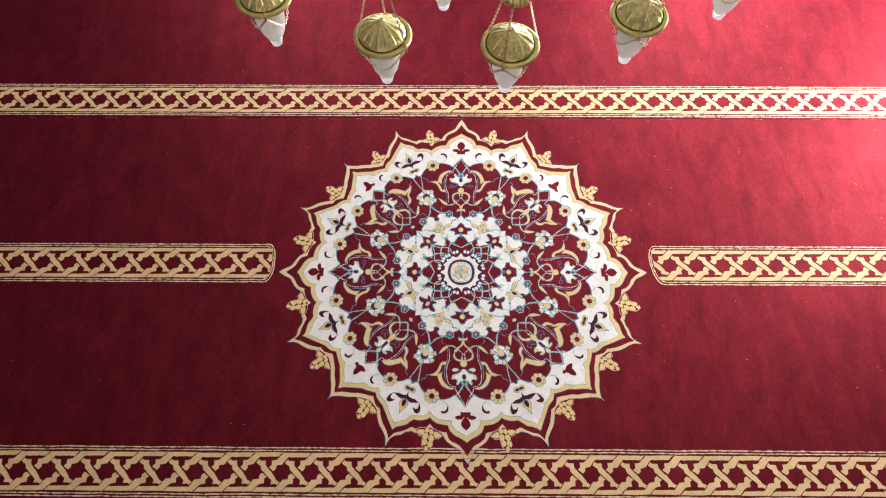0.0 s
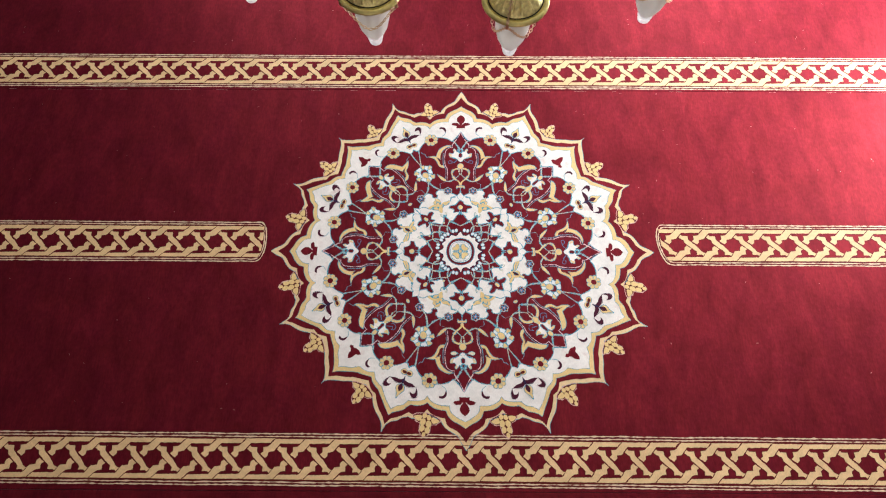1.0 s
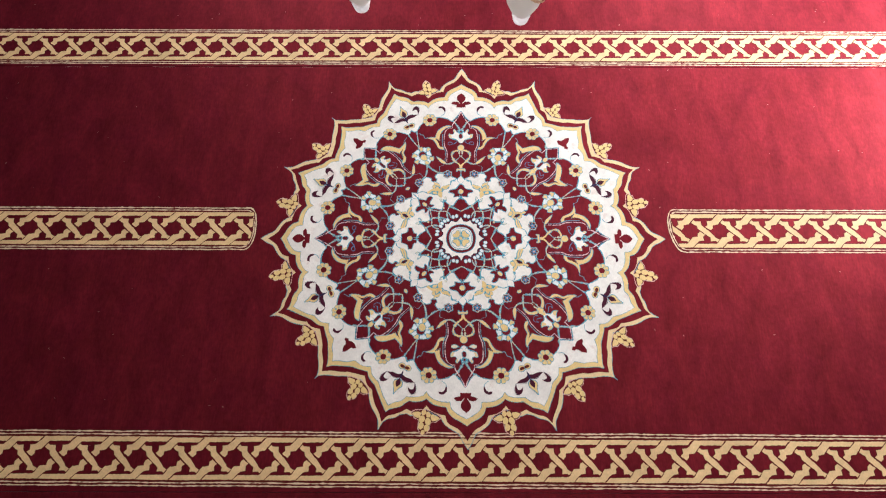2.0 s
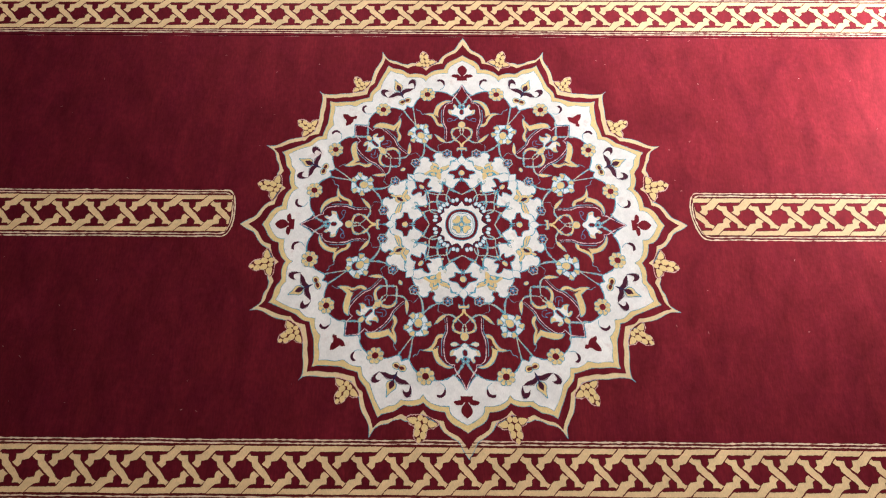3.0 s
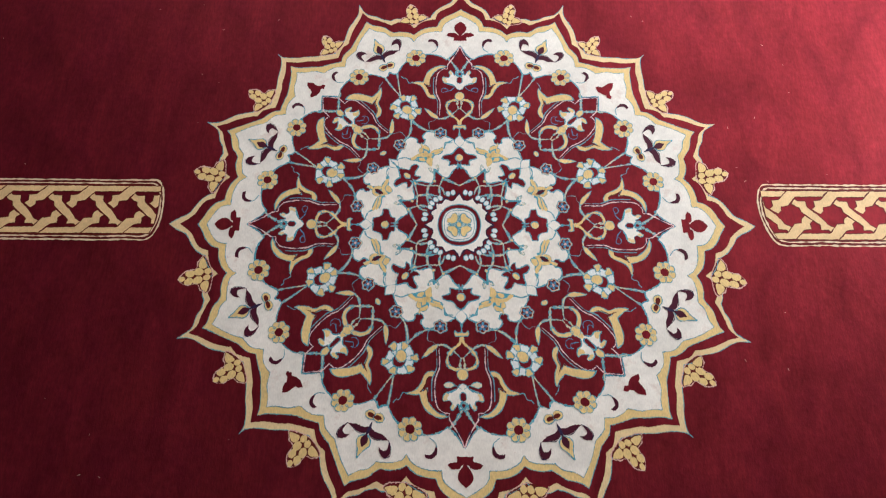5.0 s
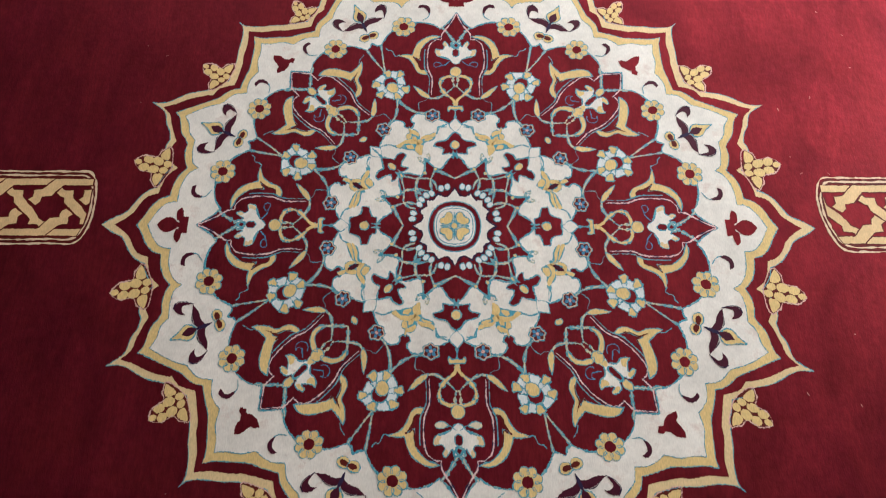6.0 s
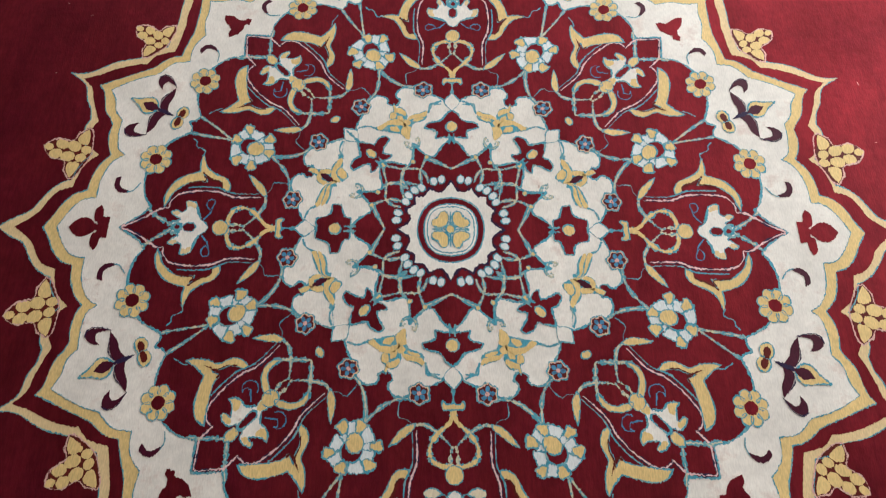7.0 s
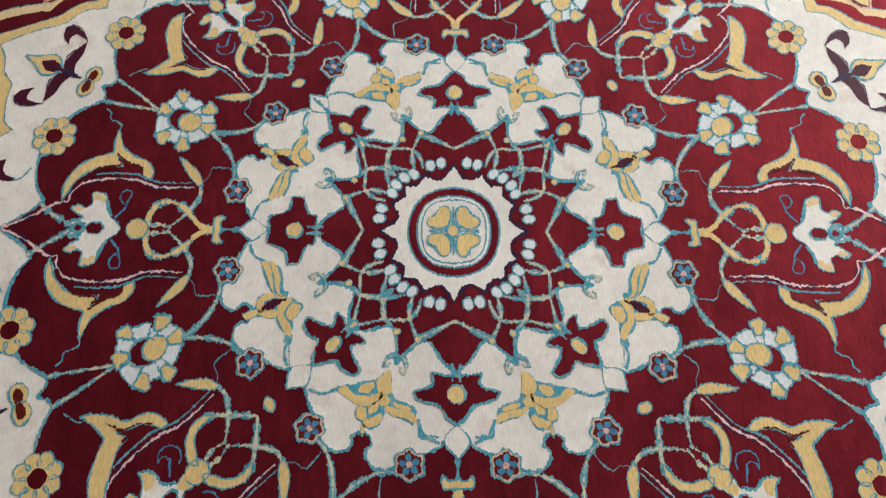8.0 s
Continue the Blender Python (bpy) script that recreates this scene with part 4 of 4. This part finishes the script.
for sg in (1, -1):
    for pts in ([(64.0, 4.9), (65.6, 5.7), (66.8, 5.5), (66.5, 4.5), (65.5, 4.6), (64.4, 4.2)], [(67.7, 3.1), (69.0, 3.5), (69.9, 2.9), (69.0, 2.6), (68.2, 2.6)]):
        k.fill(polar([(r, a * sg) for r, a in pts]), OUTER, 6.5)
    k.line(polar([(62.3, 2.0 * sg), (63.1, 3.2 * sg), (63.8, 4.8 * sg)]), 0.0042, TEAL, 6.6)
    k.line(polar([(66.8, 0.4 * sg), (68.2, 1.1 * sg), (69.6, 1.2 * sg)]), 0.0085, TEAL, 6.6)
    k.stem(polar([(68.8, 0), (70.6, 0.9 * sg), (74.0, 2.4 * sg), (76.4, 3.7 * sg)]), 6.1, 0.0095)
spread("lily", k, med, "ivory lily with a red heart", ALONG)

# on the slants it is broader, with straw yellow lobes and a yellow cup
k = Knots()
k.patch(polar(sym([(58.0, 0, 1), (59.0, 1.2), (60.5, 0.9), (62.3, 2.2), (62.3, 3.8), (63.1, 5.2), (64.6, 6.0, 1), (64.6, 4.7), (65.4, 3.6), (66.4, 2.8), (66.9, 4.2), (67.7, 4.4, 1), (68.2, 3.0), (67.8, 1.6), (66.4, 0.9), (67.3, 0, 1)])), WHITE, TEAL, 6, 0.0030, jag=0.0008)
k.patch(polar(sym([(66.6, 0, 1), (67.6, 0.9), (69.4, 0.9), (70.8, 0, 1)])), YELLOW, TEAL, 6.3, 0.0030)
k.patch(polar(sym([(61.2, 0, 1), (61.9, 0.75), (64.4, 0.75), (66.2, 0.55), (66.7, 0, 1)])), MAROON, TEAL, 6.7, 0.0048)
k.fill(polar(sym([(58.2, 0, 1), (59.0, 0.9), (60.3, 0.7), (61.0, 0, 1)])), YELLOW, 6.6)
for sg in (1, -1):
    for pts in ([(62.6, 3.9), (63.2, 5.1), (64.5, 5.8), (64.3, 4.6), (65.0, 3.5), (63.9, 3.0)], [(66.5, 2.9), (66.9, 4.0), (67.6, 4.1), (68.0, 3.0), (67.6, 1.9), (66.9, 2.0)]):
        k.fill(polar([(r, a * sg) for r, a in pts]), YELLOW, 6.5)
    k.line(polar([(60.6, 1.1 * sg), (62.2, 2.4 * sg), (62.5, 3.7 * sg)]), 0.0036, TEAL, 6.6)
    k.stem(polar([(70.0, 0.2 * sg), (72.1, 1.9 * sg), (74.3, 3.2 * sg), (76.4, 5.0 * sg)]), 6.1, 0.0100)
spread("lily", k, med, "ivory lily with straw yellow lobes and a red heart", SLANT)
curls.line(polar([(59.6, 5.6), (60.0, 6.6), (61.3, 6.6), (61.6, 5.3), (60.4, 4.3), (59.8, 5.6), (60.2, 3.6), (61.6, 1.9)]), 0.0030, BLUE, 5.9)
spread("curl", curls, med, "thin blue curl beside the lily", [0, 90, 180], True)
spread("leaflet", leaflets, med, "cream leaflet beside the lily", [270], True)
curls = Knots()
curls.line(polar([(60.8, 2.3), (60.0, 3.6), (59.4, 4.6), (60.4, 5.6), (61.2, 5.2), (60.2, 6.5), (58.6, 6.4), (57.5, 5.2), (57.7, 3.8), (58.6, 3.0)]), 0.0026, BLUE, 5.9)
spread("curl", curls, med, "thin blue curl beside the lily", SLANT, True)

# composite flowers between the cartouches
k = Knots()
c = P(56.5, 22.4)
ax = radians(22.5)


def flame(c, a, r0, r1, wide, skew, mat=None):
    """A pointed petal between two distances from the flower's centre, its tip blown to one side."""
    q = Knots()
    pts = []
    for r, w in ((r0, -0.35), (0.6 * r0 + 0.4 * r1, -0.8), (0.25 * r0 + 0.75 * r1, -0.95), (r1, skew), (0.2 * r0 + 0.8 * r1, 0.9), (0.5 * r0 + 0.5 * r1, 0.7), (r0, 0.4)):
        x, y = r, w * wide
        pts.append((c[0] + x * math.cos(a) - y * math.sin(a), c[1] + x * math.sin(a) + y * math.cos(a), *((1,) if r == r1 or r == r0 else ())))
    q.patch(pts, mat or PALE, TEAL, 7.0 if mat else 6.3, 0.0036, jag=0.0013)
    return q


blossom = []
for i, (yr, wr, skew, sway) in enumerate(((0.050, 0.060, 1.1, 0.10), (0.054, 0.053, -0.7, -0.14), (0.056, 0.058, 0.9, 0.05), (0.052, 0.062, -1.2, -0.08), (0.055, 0.054, 1.3, 0.16), (0.057, 0.060, -0.8, -0.05))):
    a = ax + math.pi * i / 3
    blossom.append(("petal", flame(c, a - sway, yr - 0.017 - 0.01 * abs(sway), yr + 0.012, 0.0125 + 0.02 * abs(sway), -0.6 * skew, YELLOW)))
    blossom.append(("petal", flame(c, a + math.pi / 6 + sway, 0.020, wr, 0.0170 + 0.03 * abs(sway), skew)))
k.disc(c, 0.040, PALE, None, 5.8, 1, 0, 12, 0.003)
k.disc((c[0] + 0.006 * math.cos(ax), c[1] + 0.006 * math.sin(ax)), 0.0265, MAROON, TEAL, 7.5, 0.9, ax, 9, 0.0034)
blossom.append(("eye", bit((c[0] - 0.012 * math.cos(ax), c[1] - 0.012 * math.sin(ax)), 0.0225, YELLOW, TEAL, 8.2, 0.88, 0.9, 7, 0.003)))
for sg in (1, -1):
    k.stem(polar([(50.4, 22.5), (47.3, 22.5 - 1.5 * sg), (44.8, 22.5 - 3.6 * sg), (43.0, 22.5 - 6.4 * sg), (42.2, 22.5 - 9.6 * sg)]), 5.7, 0.0085)
    k.stem(polar([(60.6, 22.5), (63.4, 22.5 - 0.3 * sg), (67.2, 22.5 - 1.1 * sg), (70.6, 22.5 - 1.7 * sg), (73.3, 22.5 - 2.1 * sg)]), 5.7, 0.0085)
spread("blossom", k, med, "ivory and yellow blossom with a red heart", EVEN, pieces=blossom)

# ivory petals of the inner rosette
half = [(26.0, 22.5, 1), (23.2, 20.0), (21.3, 16.9), (20.6, 12.6), (21.8, 9.0), (23.6, 4.9), (24.9, 0.3, 1), (38.0, 0.2, 1), (36.4, 3.0, 1), (37.2, 4.2), (38.4, 7.0), (40.0, 11.0), (42.1, 14.6), (42.7, 17.8), (41.6, 20.4, 1), (40.4, 20.8), (39.6, 19.8, 1),
        (38.4, 21.0), (38.0, 22.5, 1)]
k = Knots()
k.patch(polar(sym(half, 22.5)), WHITE, TEAL, 6, 0.0056, jag=0.0009)
spread("ivory_petal", k, med, "ivory double petal of the inner rosette", EVEN)

# its inner lines and curls
k, curl = Knots(), Knots()
k.line(polar([(33.4, 10.6), (34.6, 9.4), (35.8, 7.8), (36.6, 4.2)]), 0.0046, TEAL, 7)
spread("petal_line", k, med, "", EVEN, True)
curl.line(polar([(24.8, 22.4), (24.6, 21.3), (25.0, 19.6), (25.9, 18.4), (26.9, 18.6), (26.8, 20.0), (26.1, 20.4)]), 0.0080, TEAL, 7.2)
curl.line(polar([(24.6, 21.3), (25.0, 19.6), (25.9, 18.4), (26.9, 18.6), (26.8, 20.0), (26.1, 20.4)]), 0.0036, SAGE, 7.6)
spread("curl", curl, med, "small teal and straw curl on the ivory petal", EVEN, True)


def pieces_of(name, mat, layer, *outlines):
    """Small patches of one colour, a figure each."""
    out = []
    for pts in outlines:
        q = Knots()
        flat = polar(pts)
        mid = sum(flat, Vector((0, 0))) / len(flat)
        q.fill([mid + (p - mid) * 1.32 for p in flat], mat, layer, 0.0006)
        out.append((name, q))
    return out


# tulip beside the carpet's long axis: a leaf on either hand and an open cup with a dark heart
k = Knots()
k.fill(polar([(32.0, 11.6), (34.7, 11.0), (34.6, 15.9), (34.3, 18.6), (33.6, 21.2), (34.3, 20.6), (35.0, 19.3), (36.6, 19.9), (37.4, 21.8), (39.9, 22.5, 1), (39.6, 24.4), (38.0, 24.6), (37.1, 25.2), (35.0, 27.2), (34.0, 25.6), (34.7, 27.5), (34.7, 31.1), (33.9, 33.9, 1),
              (32.7, 32.6), (32.2, 30.5), (31.5, 30.2), (30.1, 28.9), (29.6, 27.4), (30.9, 23.7), (32.0, 23.3), (31.2, 21.1), (32.0, 20.0), (31.6, 16.5), (31.6, 13.6)]), TEAL, 7, 0.0008)
k.line(polar([(34.0, 33.4), (34.5, 35.8)]), 0.0120, TEAL, 7)
k.line(polar([(34.4, 35.6), (35.2, 38.2), (36.2, 41.0)]), 0.0040, TEAL, 7)
petals_x = pieces_of("petal", YELLOW, 7.5, [(32.5, 12.0), (33.0, 12.2), (32.9, 15.6), (33.1, 18.6), (32.6, 20.4), (31.9, 21.0), (32.6, 20.0), (32.6, 18.4), (32.2, 16.5), (32.2, 13.9)], [(33.4, 11.9), (34.3, 11.7), (34.1, 13.7), (34.0, 15.9), (33.8, 18.4), (33.2, 21.0), (32.6, 22.0), (32.0, 21.4), (33.2, 20.2), (33.6, 18.6), (33.4, 15.6)],
                     [(34.2, 20.9), (34.9, 20.0), (36.2, 20.5), (36.8, 21.8), (36.6, 23.6), (35.8, 23.2), (35.7, 21.6), (34.5, 21.5)], [(34.5, 25.4), (36.2, 24.0), (36.7, 25.0), (35.0, 26.7)], [(37.2, 23.2), (39.4, 22.9), (39.2, 24.0), (38.0, 24.1)],
                     [(30.4, 27.3), (31.4, 26.2), (32.2, 26.9), (32.6, 28.2), (32.3, 29.6), (31.7, 29.6), (30.8, 28.7)], [(31.4, 25.0), (32.5, 24.1), (33.4, 25.2), (34.0, 27.6), (34.0, 30.9), (33.7, 32.9), (33.1, 32.2), (32.9, 30.2), (33.2, 28.0), (32.4, 26.2)])
petals_x += pieces_of("eye", PLUM, 8.2, [(33.0, 22.9), (34.2, 22.1), (35.9, 23.1), (34.9, 24.2), (33.5, 23.7)])
spread("tulip", k, med, "straw yellow tulip with two leaves on the ivory petal", HALVES, True, petals_x)

# tulip beside the cross axis: spread wings and a cluster of small petals
k = Knots()
k.fill(polar([(34.4, 54.4, 1), (33.4, 55.2), (31.8, 58.5), (30.7, 60.4), (29.6, 63.7), (28.2, 64.5), (27.4, 66.5), (28.1, 68.0), (29.9, 69.4), (30.9, 70.8), (31.4, 72.3), (31.5, 76.5), (32.3, 78.8), (33.6, 78.7), (34.5, 78.7, 1), (34.1, 77.2), (34.1, 73.4), (33.2, 69.7),
              (34.2, 70.5), (35.2, 70.4), (36.4, 70.0), (37.3, 68.6), (37.3, 67.1), (38.5, 67.4), (38.9, 67.0, 1), (38.1, 66.3), (36.7, 65.5), (36.5, 64.0), (35.4, 62.8), (34.5, 62.7), (34.3, 60.9), (34.1, 58.0)]), TEAL, 7, 0.0008)
k.line(polar([(33.4, 79.2), (34.0, 80.2), (35.9, 81.0), (35.8, 83.2), (35.6, 85.6)]), 0.0038, TEAL, 7)
petals_y = pieces_of("petal", YELLOW, 7.5, [(33.7, 57.3), (32.8, 58.3), (33.2, 61.2), (32.1, 65.1), (31.5, 65.8), (32.1, 66.6), (33.6, 65.2), (34.1, 62.6), (34.0, 60.4)], [(32.3, 61.3), (31.4, 61.1), (30.6, 63.0), (30.8, 63.8), (32.0, 63.2)],
                     [(29.7, 64.8), (28.4, 65.4), (27.9, 66.8), (29.4, 68.3), (30.3, 69.2), (31.0, 67.4), (30.6, 65.8)], [(31.8, 67.6), (31.5, 69.0), (31.9, 70.2), (32.6, 69.9), (32.9, 68.4)], [(34.3, 66.0), (33.6, 66.3), (33.0, 67.4), (34.1, 67.8), (34.7, 66.8)],
                     [(35.0, 63.4), (34.7, 64.8), (35.6, 65.8), (36.1, 65.3), (36.0, 64.0)], [(36.2, 66.4), (35.5, 67.8), (34.7, 69.1), (35.3, 69.8), (36.4, 69.0), (36.9, 67.2)], [(33.0, 70.8), (32.9, 72.8), (32.8, 75.4), (33.0, 77.8), (33.9, 78.1), (33.7, 75.8), (33.8, 73.0)],
                     [(32.1, 72.3), (31.9, 73.9), (32.1, 76.4), (32.5, 75.8), (32.5, 73.3)], [(37.0, 66.2), (37.3, 66.9), (38.2, 66.9), (38.0, 66.4)])
spread("tulip", k, med, "straw yellow winged tulip on the ivory petal", HALVES, True, petals_y)

# dark star flowers and pale kites
for turns, half, squash in ((SLANT, [(25.6, 0, 1), (25.0, 2.6), (24.7, 6.0), (25.2, 8.4, 1), (26.1, 6.2), (26.9, 4.8, 1), (28.0, 7.4), (28.7, 10.2), (29.5, 13.0, 1), (30.8, 11.4), (30.9, 7.6), (30.1, 4.6, 1), (31.8, 2.4), (33.4, 0, 1)], 0.70),
                            ((0, 180), [(25.0, 0, 1), (25.0, 4.6), (25.4, 6.2), (26.6, 6.6), (28.3, 12.6, 1), (30.4, 11.9, 1), (30.3, 7.6), (31.6, 5.6), (33.5, 4.2), (33.2, 0, 1)], 0.92),
                            ((90, 270), [(25.6, 0, 1), (25.7, 2.0), (25.6, 9.2, 1), (27.6, 8.0), (29.4, 13.7, 1), (30.4, 11.4), (30.8, 5.0), (32.6, 2.4), (33.6, 0, 1)], 0.92)):
    k = Knots()
    k.patch(polar(sym([(33.4, 0, 1), (36.2, 3.1), (38.9, 0, 1)])), WHITE, TEAL, 7, 0.003)
    k.patch(polar(sym(half)), MAROON, TEAL, 7.6, 0.0036, jag=0.0011)
    k.disc(P(28.7, 0), 0.0150, YELLOW, TEAL, 8.4, squash, 0, 10, 0.0034)
    for sg in (1, -1):
        k.line(polar([(23.6, 1.6 * sg), (24.8, 1.2 * sg), (26.6, 1.3 * sg)]), 0.0046, TEAL, 8.4)
    spread("star_flower", k, med, "deep red star flower with a yellow eye", turns)

# blue rosettes, a little further out beside the slants
for turns, r in ((ALONG, 40.7), (SLANT, 41.4)):
    c = P(r, 10.5)
    scallop, inner = [], []
    for j in range(24):
        t = 2 * math.pi * j / 24
        d = 0.0238 + 0.0022 * math.cos(6 * t)
        scallop.append(Vector((c[0] + d * math.cos(t), c[1] + d * math.sin(t))))
        d = 0.0192 + 0.0022 * math.cos(6 * t)
        inner.append(Vector((c[0] + d * math.cos(t), c[1] + d * math.sin(t))))
    k, eye = Knots(), Knots()
    k.patch(scallop, OUTER, TEAL, 7.2, 0.0034)
    k.line(inner, 0.0032, PINK, 7.7, closed=True)
    eye.fill(inner, BROWN, 8.2, 0.0009)
    spread("rosette", k, med, "small blue rosette in a dark eye ringed in pink", turns, True,
           [("eye", eye)] + petals(c, 5, 0.0045, 0.0172, 0.80, BLUE, None, 9.0, 0.5) + [("stamen", bit(c, 0.0052, PINK, None, 9.6, 1, 0, 7))])

# lattice round the heart: plain arrowheads on the straight axes, a grid on the slanting ones
for path in ([(16.4, 0), (17.5, 6.0), (18.9, 11.6), (20.6, 17.6)], [(20.7, 17.0), (19.6, 20.5), (17.6, 26.2), (15.6, 29.2), (13.8, 31.2)],
             [(24.2, 45), (22.8, 42.4), (20.2, 36.8), (19.1, 30.8), (18.0, 25.4), (16.0, 23.6), (13.8, 24.6)], [(24.6, 23.4), (22.6, 26.2), (20.9, 30.2), (20.2, 33.6), (19.5, 37.4), (17.7, 45)],
             [(17.7, 45), (16.3, 41), (15.0, 37.0), (13.8, 32.0)], [(20.4, 35.4), (19.2, 40.0), (17.2, 43.4), (15.0, 45)]):
    k = Knots()
    k.stem(polar(path), 5.7, 0.0082)
    spread("lattice_line", k, med, "curved teal and sage lattice line", EVEN[0::2], True, shift=(-0.001, 0))
k = Knots()
k.disc(P(20.8, 17.2), 0.0058, YELLOW, TEAL, 6.9, 1, 0, 8, 0.0024)
spread("lattice_node", k, med, "", EVEN, True, shift=(-0.001, 0))
k = Knots()
k.disc(P(24.2, 0), 0.0080, YELLOW, TEAL, 7.9, 1, 0, 8)
spread("lattice_node", k, med, "", SLANT)

# heart of the medallion
k = Knots()
unit = [(13.2, 0, 1), (12.1, 3.2), (11.1, 7.2), (10.5, 12.0), (10.6, 16.5), (11.2, 20.5, 1), (12.4, 25.5, 1), (11.6, 30.0, 1), (11.1, 37.5, 1), (12.4, 45, 1)]
unit = unit + mirrored(unit, 45)[1:-1]
k.patch(polar([(p[0], p[1] + a, *p[2:]) for a in (0, 90, 180, 270) for p in unit]), WHITE, NAVY, 6.2, 0.0050, jag=0.0008)
quatrefoil = []
for r, mat, ly, sq in ((8.4, TEAL, 6.8, 2.1), (8.05, MAROON, 7.4, 2.1), (6.75, TEAL, 8.0, 2.25), (6.4, WHITE, 8.6, 2.4), (5.95, TEAL, 9.2, 2.5), (5.65, WHITE, 9.8, 2.6)):
    pts = []
    for j in range(32):
        t = 2 * math.pi * j / 32
        d = (abs(math.cos(t)) ** sq + abs(math.sin(t)) ** sq) ** (-1 / sq)
        pts.append(Vector((r * 0.01 * d * math.cos(t), r * 0.0103 * d * math.sin(t))))
    ring = Knots()
    ring.fill(pts, mat, ly)
    quatrefoil.append(("ring", ring))
for i in range(2):
    bar = Knots()
    bar.line(polar([(4.6, 90 * i), (0, 0), (4.6, 90 * i + 180)]), 0.0045, TEAL, 11.3 + 0.1 * i)
    quatrefoil.append(("cross_line", bar))
for i in range(4):
    a = 45 + 90 * i
    q = Knots()
    q.patch(polar([(1.4, a, 1), (2.0, a - 30), (3.4, a - 37), (4.7, a - 32), (5.1, a - 18), (4.4, a, 1), (5.1, a + 18), (4.7, a + 32), (3.4, a + 37), (2.0, a + 30)]), YELLOW, TEAL, 11.6, 0.0040, jag=0.0007)
    quatrefoil.append(("petal", q))
quatrefoil.append(("eye", bit((0, 0), 0.0115, YELLOW, TEAL, 12.4, 1, 0, 10, 0.004)))
spread("heart", k, med, "ivory heart with a yellow quatrefoil in blue rings", [0], pieces=quatrefoil, shift=(-0.0025, -0.0005))

# red cups with two white beads each: wide ones beside the axes, small ones beside the slants
for (r, a, wide), beads in (((12.3, 14.6, 0.0165), ((13.7, 10.0), (13.8, 18.2))), ((12.25, 36.2, 0.0085), ((13.35, 33.0), (13.7, 40.6)))):
    spread("bead_cup", bit(P(r, a), wide, MAROON, PLUM, 6.4, 0.9, radians(a), 10, 0.0040), med, "red cup edged in plum with two white beads", ALONG, True,
           pieces=[("bead", bit(P(br, ba), 0.0112, PALE, TEAL, 7.2, 0.80, radians(ba), 8, 0.0026)) for br, ba in beads], shift=(-0.002, -0.0005))

# ---------------------------------------------------------------- lint on the pile
rng = random.Random(21)
v, f = [], []
for i in range(230):
    x, y = rng.uniform(-3.2, 3.0), rng.uniform(-1.3, 2.3)
    if math.hypot(x, y) < 1.12:
        continue
    a, n, w = rng.uniform(0, 6.3), rng.uniform(0.0015, 0.006), rng.uniform(0.0004, 0.0009)
    bend = rng.uniform(-0.7, 0.7)
    p, d = Vector((x, y, 0.0012)), Vector((math.cos(a), math.sin(a), 0))
    e = Vector((math.cos(a + bend), math.sin(a + bend), 0))
    s, u = Vector((-d.y, d.x, 0)) * w, Vector((-e.y, e.x, 0)) * w
    b = len(v)
    v += [p - s, p + s, p + d * n + s + Vector((0, 0, 0.001)), p + d * n - s + Vector((0, 0, 0.001)), p + d * n + e * n + u, p + d * n + e * n - u]
    f += [(b, b + 3, b + 2, b + 1), (b + 3, b + 5, b + 4, b + 2)]
tagged(put("lint", v, f, [LINT]), "pale bits of lint lying on the red pile", "lint", kind="stuff")
